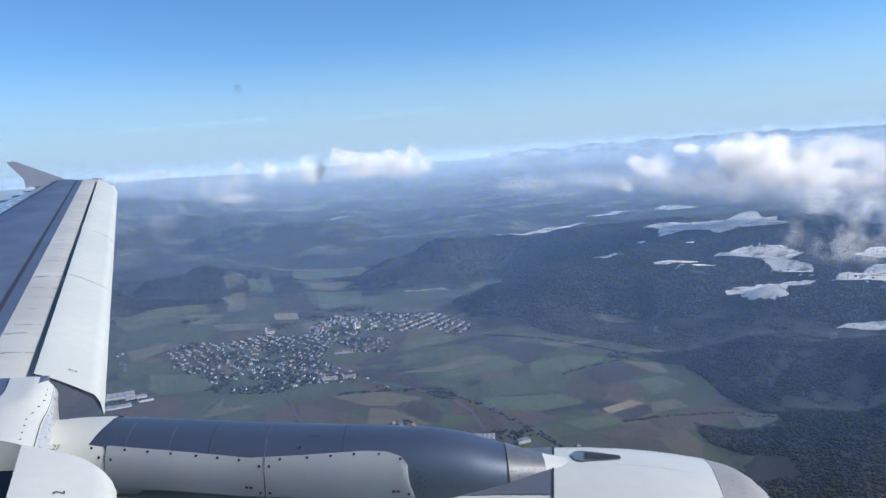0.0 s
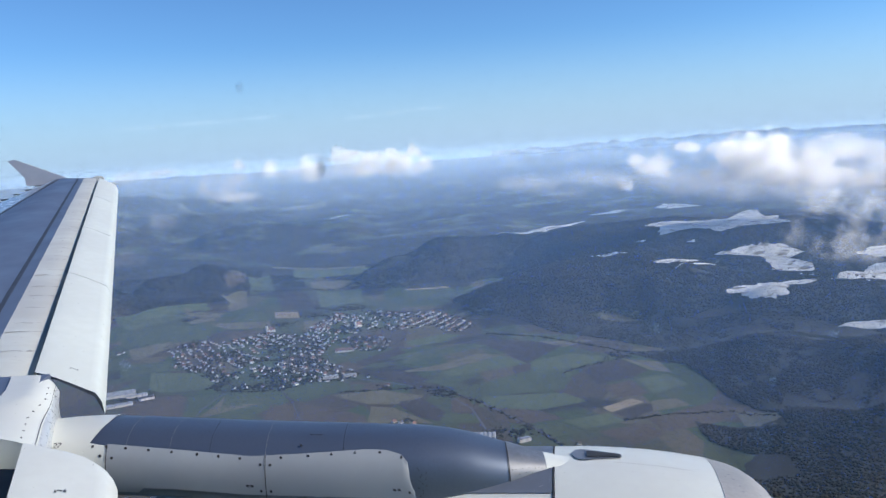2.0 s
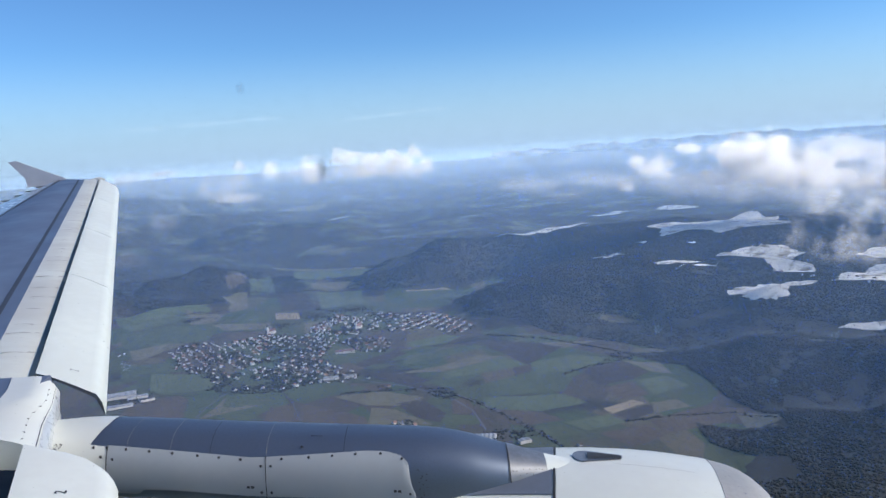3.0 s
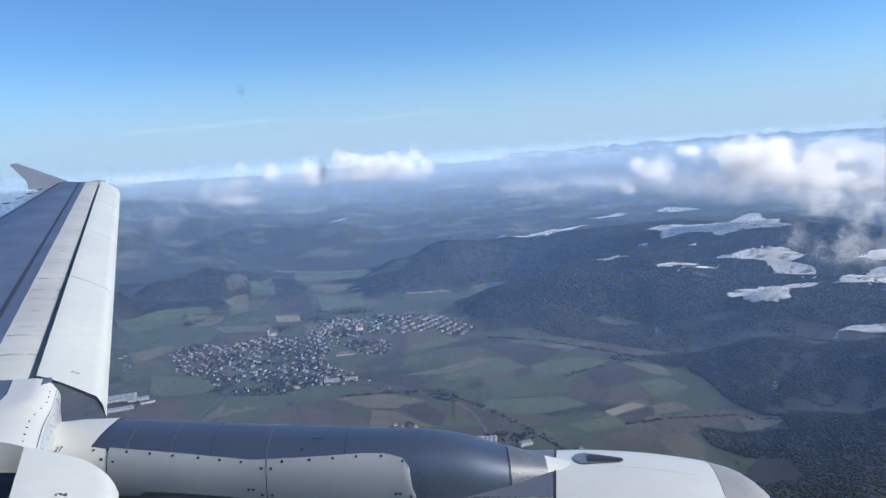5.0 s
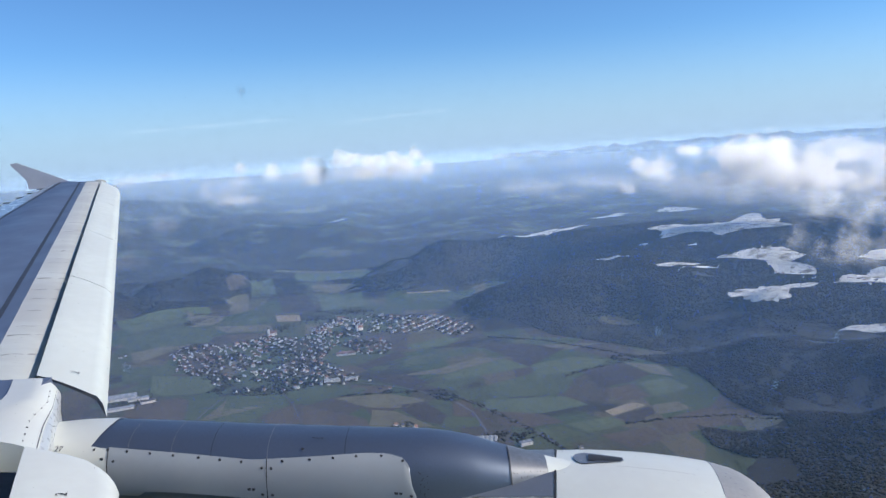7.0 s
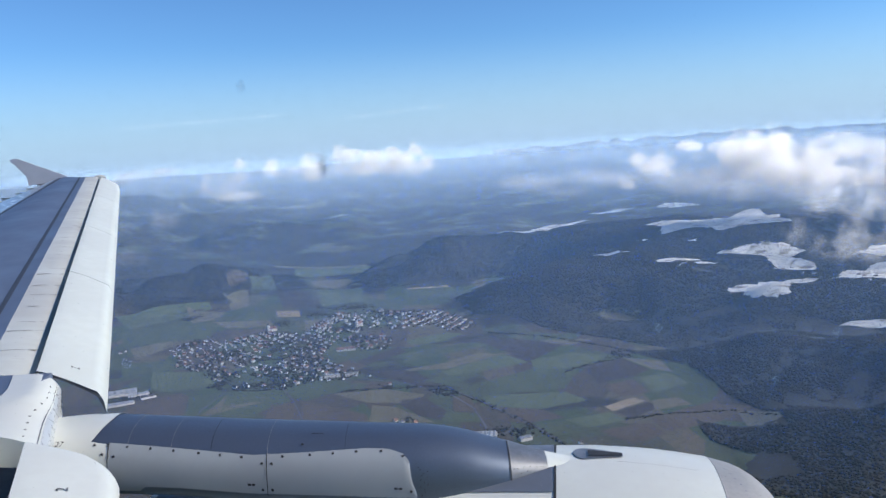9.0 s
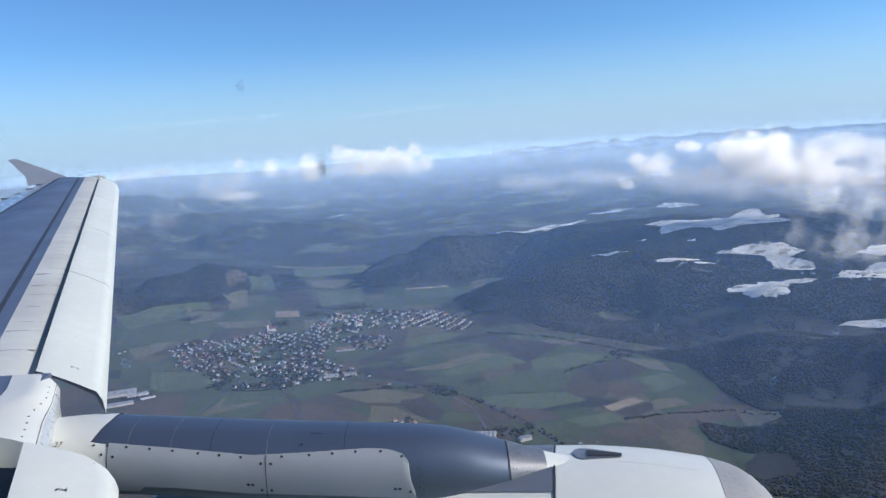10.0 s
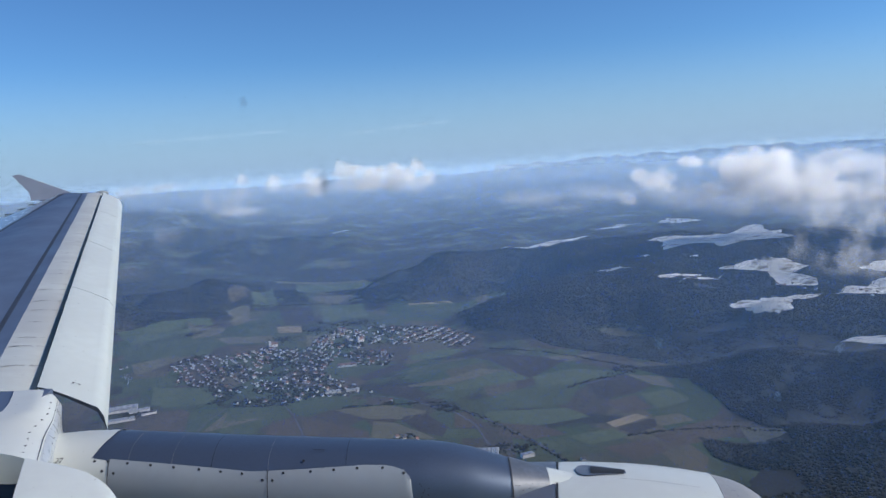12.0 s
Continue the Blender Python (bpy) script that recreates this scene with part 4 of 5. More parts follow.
cloud("thin veil of cloud drifting beside the wing", thin_vapour, 101,
      (-667, 1885, 322, 57, 28), (-720, 1866, 320, 48, 28), cell=2.4, gap=11.0, billow=1.2)
cloud("thin veil of cloud drifting beside the wing", thin_vapour, 102,
      (-740, 1858, 236, 48, 34), cell=2.4, gap=11.0, billow=1.2)
cloud("faint cloud veils over the far fields", thin_vapour, 104,
      (271, 2887, 303, 70, 29), (371, 2876, 281, 78, 29), (469, 2862, 261, 70, 25), gap=16.0, billow=1.3)


def ice_streak(x0, y0, z0, x1, y1, z1, thick, label, seed):
    line = [(x0 + (x1 - x0) * t, y0 + (y1 - y0) * t, z0 + (z1 - z0) * t, abs(x1 - x0) / 7, thick * (0.6 + 0.8 * (k % 3) / 2)) for k, t in enumerate(np.linspace(0, 1, 10))]
    ob = cloud(label, ice_vapour, seed, *line, cell=5.0, gap=30.0, billow=0.8, turn=66)
    ob.name = "ice_cloud"
    return ob


ice_streak(-1600, 4100, 650, -860, 4300, 681, 8, "long faint ice cloud streak in the blue sky", 161)
ice_streak(-510, 4350, 645, 38, 4390, 680, 8, "long faint ice cloud streak in the blue sky", 162)
ice_streak(555, 4360, 683, 775, 4330, 690, 6, "short faint ice cloud streak in the blue sky", 163)


# ---- the airliner ----
airliner = tagged(new("airliner"), "white airliner with grey wing and extended slats, in flight", "airliner")
airliner.location = EYE


def loft(name, sections, material, parent, label="", closed=True, caps=True, smooth=True):
    """A body through rings of points."""
    n = len(sections[0])
    verts = [p for s in sections for p in s]
    faces = sheet_faces(len(sections), n, closed)
    if caps:
        faces += [tuple(range(n))[::-1], tuple(range((len(sections) - 1) * n, len(sections) * n))]
    ob = part(name, verts, faces, material, parent, label, smooth)
    bm = bmesh.new()
    bm.from_mesh(ob.data)
    bmesh.ops.recalc_face_normals(bm, faces=bm.faces)
    bm.to_mesh(ob.data)
    bm.free()
    if smooth:
        ob.data.set_sharp_from_angle(angle=radians(38))
    return ob


def wing_z(y):
    return -1.389 + 0.0851 * y


def slat_back(y):
    return -2.212 - 0.376 * (y - 4.2)


def slat_front(y):
    return -1.83 - 0.3776 * (y - 4.1)


def skin_front(y):
    return -3.05 - 0.376 * (y - 5.38)


def flap_line(y):
    return -5.73 - 0.29 * (y - 10.42) - (0.0 if y > 10.42 else 0.0)


def wing_back(y):
    return -6.69 - 0.2 * (y - 12.22)


def stations(a, b, n):
    return [a + (b - a) * k / (n - 1) for k in range(n)]


def camber(y):
    return 0.05 - 0.04 * float(ease((y - 11.5) / 3.7))


def skin_section(y):
    f, m, z = skin_front(y), flap_line(y), wing_z(y)
    top = [(m + (f - m) * t, y, z + 0.022 + camber(y) * math.sin(math.pi * t) - 0.022 * t) for t in (0, 0.15, 0.3, 0.45, 0.6, 0.75, 0.9, 1)]
    low = [(f, y, z - 0.3), (m + (f - m) * 0.5, y, z - 0.34), (m, y, z - 0.12)]
    return top + low


wing = new("wing")
wing.parent = airliner
wing["label"] = "swept grey wing with pale leading edge slats"
loft("wing_skin", [skin_section(y) for y in stations(1.7, 15.2, 20)], skin_paint, wing, "blue grey upper wing skin")


def flap_section(y):
    a, b, z = wing_back(y), flap_line(y) - 0.012, wing_z(y)
    if y < 11:
        a = min(a, b - 0.5)
    return [(a, y, z - 0.03), (a + (b - a) * 0.5, y, z + 0.012), (b, y, z + 0.02), (b, y, z - 0.1), (a, y, z - 0.045)]


loft("aileron", [flap_section(y) for y in stations(9.0, 15.15, 8)], flap_paint, wing, "pale grey trailing edge flap")
loft("flap_seam", [[(flap_line(y) - 0.03, y, wing_z(y) + 0.0225), (flap_line(y) + 0.03, y, wing_z(y) + 0.0275), (flap_line(y) + 0.03, y, wing_z(y) - 0.05), (flap_line(y) - 0.03, y, wing_z(y) - 0.05)] for y in stations(8.6, 15.1, 8)], seam_paint, wing, "dark seam in front of the flap")
for y in stations(9.6, 14.7, 9):
    x, z = wing_back(y), wing_z(y)
    part("static_wick", *box(x - 0.13, x + 0.03, y - 0.035, y + 0.035, z - 0.05, z - 0.03), rubber_and_shade, wing, "thin dark static discharge wick")


def leading_section(y):
    a, b, z = skin_front(y) + 0.10, slat_back(y) - 0.03, wing_z(y)
    return [(a, y, z + 0.004), (a + (b - a) * 0.35, y, z + 0.002), (a + (b - a) * 0.7, y, z - 0.008), (b - 0.02, y, z - 0.024), (b, y, z - 0.05), (b - 0.02, y, z - 0.13), (b - 0.15, y, z - 0.26), (a, y, z - 0.28)]


loft("fixed_leading_edge", [leading_section(y) for y in stations(4.13, 15.16, 14)], edge_paint, wing, "pale leading edge panel with brown streaks")
loft("seal_strip", [[(skin_front(y) - 0.030, y, wing_z(y) + 0.009), (skin_front(y) + 0.007, y, wing_z(y) + 0.008), (skin_front(y) + 0.007, y, wing_z(y) - 0.2), (skin_front(y) - 0.030, y, wing_z(y) - 0.2)] for y in stations(1.7, 15.17, 12)], seam_paint, wing, "dark seam along the wing skin")
loft("front_skin", [[(skin_front(y) + 0.007, y, wing_z(y) + 0.006), (skin_front(y) + 0.102, y, wing_z(y) + 0.005), (skin_front(y) + 0.102, y, wing_z(y) - 0.2), (skin_front(y) + 0.007, y, wing_z(y) - 0.2)] for y in stations(1.7, 15.16, 12)], skin_paint, wing, "narrow blue grey skin strip")
# Black strip added in the slot behind the slats, as its shade.
loft("gap_shade", [[(slat_back(y) - 0.09, y, wing_z(y) - 0.07), (slat_back(y) + 0.2, y, wing_z(y) - 0.16), (slat_back(y) + 0.2, y, wing_z(y) - 0.2), (slat_back(y) - 0.09, y, wing_z(y) - 0.2)] for y in stations(4.62, 15.1, 6)], rubber_and_shade, wing, "black strip standing in for the shade behind the slats")


def slat_section(y, push=0.0, droop=0.25, thick=0.018, back=0.0):
    a, b, z = slat_back(y) + back, slat_front(y) + push, wing_z(y)
    top, low = [], []
    for k in range(15):
        u = k / 14
        x = u if u < 0.8 else 0.8 + 0.2 * math.sin((u - 0.8) / 0.2 * math.pi / 2)
        drop = droop * (0.62 * u ** 1.25 if u < 0.8 else 0.62 * 0.8 ** 1.25 + (1 - 0.62 * 0.8 ** 1.25) * (1 - math.cos((u - 0.8) / 0.2 * math.pi / 2)))
        top.append((a + (b - a) * x, y, z + 0.012 - drop))
    for k in range(9, -1, -1):
        u = k / 10
        t = thick * (0.2 + 1.1 * u * (1.1 - u))
        low.append((a + (b - a) * u * 0.97, y, z + 0.012 - droop * 0.66 * u ** 1.25 - t))
    return top + low


for a, b in ((4.13, 6.62), (6.632, 9.1), (9.112, 12.1), (12.112, 14.7)):
    ys = stations(a, b, 5)
    sections = [slat_section(y) for y in ys]
    if b > 14:
        sections += [slat_section(14.82, -0.04, 0.22), slat_section(14.9, -0.12, 0.17), slat_section(14.94, -0.22, 0.1)]
    loft("slat", sections, slat_paint, wing, "smooth white leading edge slat")
# Dark cap over the closed end face, painting in the shade under the slat.
part("slat_end", [(x, 4.126, z) for x, _, z in slat_section(4.13)], [tuple(range(25))], seam_paint, wing, "dark cap standing in for the shaded end of the slat")
inner = [slat_section(y, 0.085, 0.15, back=0.05) for y in stations(1.7, 3.07, 6)] + [slat_section(3.14, 0.055, 0.14, back=0.05), slat_section(3.19, -0.01, 0.11, back=0.05), slat_section(3.22, -0.1, 0.08, back=0.05), slat_section(3.235, -0.2, 0.05, back=0.05)]
loft("inner_slat", inner, white_paint, wing, "white slat beside the engine mount, with rounded end")


v = []
for y in stations(1.7, 3.14, 12):
    p, q = Vector(slat_section(y, 0.085, 0.15)[11]), Vector(slat_section(y, 0.085, 0.15)[12])
    v += [tuple(p.lerp(q, t) + Vector((0, 0, 0.0015))) for t in (0.0, 0.08)]
part("slat_joint", v, [(2 * i, 2 * i + 1, 2 * i + 3, 2 * i + 2) for i in range(11)], brown_streak, wing, "thin joint along the slat's nose")


def root_edge_section(y, a=0.0, b=1.0, off=0.0):
    """The fixed edge over the engine mount, from its back a to its nose b."""
    front, z = -1.775 - 0.371 * (y - 3.35), wing_z(y) + 0.008 + off
    back = front - (0.60 if y < 3.62 else 0.60 - 0.36 * min(1, (y - 3.62) / 0.2))
    pts = []
    for k in range(13):
        u = a + (b - a) * k / 12
        pts.append((back + (front - back) * (1 - (1 - u) ** 1.3), y, z - 0.10 * max(0, u - 0.4) ** 2 / 0.36))
    return pts + [(pts[-1][0] - 0.015, y, z - 0.2), (pts[0][0], y, z - 0.24)]


loft("root_leading_edge", [root_edge_section(y, 0, 0.9) for y in stations(3.33, 4.1, 9)], white_paint, wing, "white fixed leading edge above the engine mount")
loft("root_nose", [root_edge_section(y, 0.903, 1.0, 0.001) for y in stations(3.31, 4.1, 6)], nose_paint, wing, "pale rounded nose of the leading edge")
v = []
for y in stations(3.335, 4.095, 10):
    p, q = Vector(root_edge_section(y, 0, 0.9)[11]), Vector(root_edge_section(y, 0, 0.9)[12])
    v += [tuple(p.lerp(q, t) + Vector((0, 0, 0.002))) for t in (0.68, 0.80)]
part("nose_joint", v, [(2 * i, 2 * i + 1, 2 * i + 3, 2 * i + 2) for i in range(9)], seam_paint, wing, "thin dark joint behind the leading edge nose")
loft("root_skin", [[(-2.9, y, wing_z(y) + 0.002), (-2.1, y, wing_z(y) + 0.001), (-2.1, y, wing_z(y) - 0.2), (-2.9, y, wing_z(y) - 0.2)] for y in stations(3.34, 4.12, 3)], skin_paint, wing, "blue grey skin at the wing root")
loft("inner_edge", [[(slat_back(y) - 0.15, y, wing_z(y) - 0.03), (slat_back(y) - 0.19, y, wing_z(y)), (-2.75, y, wing_z(y) + 0.01), (-2.75, y, wing_z(y) - 0.3), (slat_back(y) - 0.15, y, wing_z(y) - 0.3)] for y in stations(1.7, 3.29, 5)], white_paint, wing, "white fixed leading edge beside the cabin")
# The same black shade strip for the inner slat's slot.
loft("inner_gap_shade", [[(slat_back(y) - 0.16, y, wing_z(y) - 0.08), (slat_back(y) + 0.1, y, wing_z(y) - 0.1), (slat_back(y) + 0.1, y, wing_z(y) - 0.16), (slat_back(y) - 0.16, y, wing_z(y) - 0.16)] for y in stations(1.7, 3.22, 4)], rubber_and_shade, wing, "black strip standing in for the shade behind the inner slat")
for k in range(9):
    y = 3.38 + 0.075 * k
    x, _, z = root_edge_section(y, 0, 0.9)[10]
    part("rivet", *box(x - 0.004, x + 0.004, y - 0.0035, y + 0.0035, z - 0.002, z + 0.002), bolt_metal, wing)

# wing tip: fence and lamp
fence = [(-7.98, 0.31), (-7.86, 0.33), (-7.01, -0.06), (-7.05, -0.16), (-7.67, -0.18), (-7.70, -0.02)]
toe = [0.24 * (x + 7.0) + 0.22 * (z + 0.16) for x, z in fence]
v = [(x, 15.205 + t + (0.02 if z < 0 else 0.006), z) for (x, z), t in zip(fence, toe)] + [(x, 15.25 + t - (0.0 if z < 0 else 0.02), z) for (x, z), t in zip(fence, toe)]
part("wingtip_fence", v, [tuple(range(6)), tuple(range(11, 5, -1))] + [(i, i + 6, (i + 1) % 6 + 6, (i + 1) % 6) for i in range(6)], fence_paint, wing, "upswept pale grey wingtip fence")
loft("tip_lamp", [[(-6.52 + 0.26 * k / 4, 15.2 + 0.05 * math.sin(math.pi * (k + 0.3) / 4.6) * math.cos(t), -0.12 + 0.05 * math.sin(math.pi * (k + 0.3) / 4.6) * math.sin(t)) for t in np.linspace(0, 2 * math.pi, 8, endpoint=False)] for k in range(5)], edge_paint, wing, "small wing tip lamp fairing")

# streaks on the leading edge, joints
rng = random.Random(4)
for y in (4.55, 4.95, 5.15, 5.55, 5.9, 6.2, 6.62, 7.3, 7.9, 8.4, 9.1, 9.8, 10.4, 11.3, 12.1, 13.2):
    a, b = skin_front(y) + 0.115, slat_back(y) - 0.06
    cut, n = rng.choice((0.0, 0.25, 0.45)), 14
    w = rng.uniform(0.008, 0.022)
    v = []
    for k in range(n):
        t = cut * 0.5 + (1 - cut) * k / (n - 1)
        x, u = a + (b - a) * t, t
        z = wing_z(y) + 0.0066 - 0.004 * u - 0.026 * max(0.0, u - 0.35)
        s = w * (0.25 + abs(math.sin(5 * t + y))) * rng.uniform(0.3, 1.3)
        lean = 0.05 * t + rng.uniform(-0.004, 0.004)
        v += [(x, y - s + lean, z), (x, y + s + lean, z)]
    part("oil_streak", v, [(2 * i, 2 * i + 1, 2 * i + 3, 2 * i + 2) for i in range(n - 1)], brown_streak, wing, "grey brown oily streak")


# ---- engine ----
engine = new("engine")
engine.parent = airliner
engine.scale = (0.92, 0.92, 0.92)
engine["label"] = "white engine with bare metal intake lip and grey mount"
AXIS_Y, AXIS_Z, DIP, TOE = 4.2, -2.888, 0.028, 0.15
PROFILE = [(-1.75, 0.93), (-1.2, 1.02), (-0.6, 1.09), (0.0, 1.13), (0.3, 1.145), (0.60, 1.155), (0.8, 1.16), (1.0, 1.155), (1.16, 1.145), (1.3, 1.13), (1.42, 1.113),
           (1.455, 1.107), (1.57, 1.078), (1.63, 1.053), (1.69, 1.015), (1.745, 0.965), (1.79, 0.905), (1.82, 0.845), (1.83, 0.80), (1.82, 0.76), (1.78, 0.73), (1.6, 0.72), (1.0, 0.76)]


def hull_r(x):
    for (x0, r0), (x1, r1) in zip(PROFILE[:19], PROFILE[1:19]):
        if x0 <= x <= x1:
            return r0 + (r1 - r0) * (x - x0) / (x1 - x0)
    return 1.1


def on_hull(x, turn, off=0.0, r=None):
    """A point of the cowl; turn in degrees from the top, positive away from the cabin. The engine points a little inwards and down."""
    r = (hull_r(x) if r is None else r) + off
    u, side, up = (x - 0.6) * 0.9855, r * math.sin(radians(turn)), r * math.cos(radians(turn))
    return (0.5435 + u + TOE * side + DIP * (up - 1.1), AXIS_Y - TOE * u + side, AXIS_Z - DIP * u + up)


def cowl(name, lo, hi, material, label, off=0.0, n=96):
    rows = [(x, r) for x, r in PROFILE[lo:hi]]
    return loft(name, [[on_hull(x, t, off, r) for t in np.linspace(0, 360, n, endpoint=False)] for x, r in rows], material, engine, label, True, False)


cowl("fan_cowl", 0, 6, white_paint, "white fan cowl under the engine mount")
cowl("inlet_cowl", 5, 12, white_paint, "smooth white inlet cowl", 0.003)
cowl("intake_lip", 11, 23, lip_metal, "bare metal intake lip", 0.002)
loft("cowl_seam", [[on_hull(x, t, off) for t in np.linspace(-80, 60, 60)] for x, off in ((0.587, 0.001), (0.588, 0.006), (0.597, 0.006), (0.599, 0.001))], rubber_and_shade, engine, "dark joint of the cowl", False, False)
loft("lip_seam", [[on_hull(x, t, off) for t in np.linspace(-80, 60, 60)] for x, off in ((1.451, 0.002), (1.453, 0.0055), (1.457, 0.0055), (1.459, 0.002))], brown_streak, engine, "thin joint of the intake lip", False, False)
loft("top_panel", [[on_hull(x, t, 0.005) for t in np.linspace(-15.5, 40, 30)] for x in stations(-1.7, 0.583, 14)], grey_panel, engine, "blue grey panel under the engine mount", False, False)
# flush air scoop
v, f = [], []
for k in range(15):
    u = k / 14
    x = 0.69 + 0.275 * u
    half = 4.6 * (math.sqrt(max(0.0, 1 - (1 - u / 0.25) ** 2)) if u < 0.25 else 1 - 0.72 * ((u - 0.25) / 0.75)) + 0.15
    mid = 5.2 - 0.9 * u
    v += [on_hull(x, mid - half, 0.009), on_hull(x, mid + half, 0.009)]
part("air_scoop", v, [(2 * i, 2 * i + 1, 2 * i + 3, 2 * i + 2) for i in range(14)], grey_panel, engine, "blue grey flush air scoop")
# The scoop's shaded opening, painted as a flat black patch.
v = []
for k in range(9):
    u = k / 8
    x, mid, half = 0.775 + 0.185 * u, 4.6 - 0.6 * u, 2.6 - 1.6 * u
    v += [on_hull(x, mid - half, 0.013), on_hull(x, mid + half, 0.013)]
part("scoop_shade", v, [(2 * i, 2 * i + 1, 2 * i + 3, 2 * i + 2) for i in range(8)], rubber_and_shade, engine, "black patch standing in for the shaded opening of the air scoop")
v = []
for k in range(12):
    u = k / 11
    x = 0.92 + 0.42 * u
    v += [on_hull(x, -0.5 - 1.2 * u, 0.0055), on_hull(x, -0.35 - 1.2 * u, 0.0055)]
part("cowl_scratch", v, [(2 * i, 2 * i + 1, 2 * i + 3, 2 * i + 2) for i in range(11)], brown_streak, engine, "thin brown scratch")
for k in range(9):
    x, t = 1.50 + 0.014 * k, 4 - 3.0 * k
    v = [on_hull(x + a, t + b, 0.0045) for a, b in ((0, 0), (0.018, 0.2), (0.018, 0.4), (0, 0.2))]
    part("lip_mark", v, [(0, 1, 2, 3)], grey_panel, engine)

# engine mount
MOUNT = [(-2.25, 0.27, -1.345, -1.56), (-2.05, 0.275, -1.336, -1.58), (-1.845, 0.27, -1.340, -1.60), (-1.45, 0.28, -1.383, -1.635), (-1.08, 0.28, -1.422, -1.69), (-0.62, 0.28, -1.466, -1.735),
         (-0.166, 0.27, -1.507, -1.785), (-0.04, 0.262, -1.528, -1.795), (0.077, 0.25, -1.558, -1.80), (0.18, 0.23, -1.595, -1.80), (0.289, 0.20, -1.634, -1.795), (0.39, 0.16, -1.668, -1.785), (0.486, 0.12, -1.700, -1.775), (0.60, 0.085, -1.730, -1.772), (0.68, 0.05, -1.745, -1.772), (0.725, 0.012, -1.760, -1.772)]


def mount_at(x):
    for p, q in zip(MOUNT[:-1], MOUNT[1:]):
        if p[0] <= x <= q[0]:
            t = (x - p[0]) / (q[0] - p[0])
            return [a + (b - a) * t for a, b in zip(p[1:], q[1:])]
    return MOUNT[-1][1:] if x > 0 else MOUNT[0][1:]


def on_mount(x, turn, off=0.0):
    """A point of the mount; turn in degrees from the top, negative towards the cabin."""
    w, top, low = mount_at(x)
    s, c = math.sin(radians(turn)), math.cos(radians(turn))
    y = 4.22 + (w + off) * math.copysign(abs(s) ** 0.8, s)
    return (x, y, low + (top + off - low) * math.copysign(abs(c) ** 0.8, c) if c > 0 else low - 0.12 * abs(c))


def mount_skin(name, x0, x1, t0, t1, material, label, off, n=26, m=26, parent=None, caps=False):
    xs = stations(x0, x1, n)
    return loft(name, [[on_mount(x, t, off) for t in np.linspace(t0, t1, m)] for x in xs], material, parent or engine, label, False, caps)


mount_skin("mount", -2.25, 0.49, -120, 120, dark_metal, "dark glossy bare metal engine mount", 0.0, 60, 40)
def root_end(t):
    """Where the white root fairing ends, by the turn from the top."""
    return -1.80 if t < -46 else -1.905 + 0.06 * min(1, (t + 46) / 40) ** 0.6


loft("mount_root", [[on_mount(-2.25 + (root_end(t) + 2.25) * k / 11, t, 0.004) for t in np.linspace(-110, 110, 60)] for k in range(12)], white_paint, engine, "white fairing at the wing end of the mount", False, False)
mount_skin("mount_nose", 0.285, 0.487, -105, 105, rivet_metal, "riveted scuffed metal nose of the mount", 0.003, 12, 36)
mount_skin("mount_tip", 0.488, 0.725, -100, 100, white_paint, "white pointed tip of the mount", 0.004, 10, 24)
# painted side panel with a wavy upper edge
EDGE = [(-1.80, -44), (-1.5, -47), (-1.05, -52), (-0.8, -47), (-0.47, -39), (-0.36, -39), (-0.28, -45), (-0.235, -58), (-0.215, -90)]


def edge_turn(x):
    for (x0, a0), (x1, a1) in zip(EDGE[:-1], EDGE[1:]):
        if x0 <= x <= x1:
            return a0 + (a1 - a0) * (x - x0) / (x1 - x0)
    return EDGE[0][1]


xs = stations(-1.80, -0.216, 50)
loft("side_panel", [[on_mount(x, edge_turn(x) + ((-104 if x < -1.62 else -91) - edge_turn(x)) * k / 9, 0.005) for k in range(10)] for x in xs], panel_paint, engine, "light grey painted side panel", False, False)
for x in (-1.70, -1.475, -1.27, -0.98, -0.58):
    loft("metal_joint", [[on_mount(xx, t, 0.004) for t in np.linspace(20, edge_turn(x), 20)] for xx in (x - 0.001, x + 0.001)], lip_metal if x in (-1.70, -1.475, -0.98) else rubber_and_shade, engine, "", False, False)
for x in (-1.795, -0.98):
    loft("panel_joint", [[on_mount(xx, t, 0.008) for t in np.linspace(edge_turn(x), -96, 20)] for xx in (x - 0.002, x + 0.002)], rubber_and_shade, engine, "", False, False)
loft("panel_joint", [[on_mount(xx, t, 0.0045) for t in np.linspace(10, -98, 24)] for xx in (0.2805, 0.2855)], rubber_and_shade, engine, "", False, False)


def bolt(x, turn, r=0.0075):
    c = Vector(on_mount(x, turn, 0.006))
    a = (Vector(on_mount(x + 0.02, turn, 0.006)) - c).normalized()
    b = (Vector(on_mount(x, turn - 3, 0.006)) - c).normalized()
    nrm = a.cross(b).normalized()
    nrm = nrm if nrm.y < 0 else -nrm
    ring = [c + (a * math.cos(t) + b * math.sin(t)) * r for t in np.linspace(0, 2 * math.pi, 8, endpoint=False)]
    v = [tuple(p) for p in ring] + [tuple(p + nrm * 0.0006) for p in ring]
    return part("bolt", v, [tuple(range(8)), tuple(range(15, 7, -1))] + [(i, (i + 1) % 8, (i + 1) % 8 + 8, i + 8) for i in range(8)], bolt_metal, engine)


for x in (-1.87, -1.80, -1.70, -1.58, -1.46, -1.33, -1.22, -1.11, -0.90, -0.76, -0.64, -0.52, -0.39, -0.28):
    bolt(x, edge_turn(x) - 4)
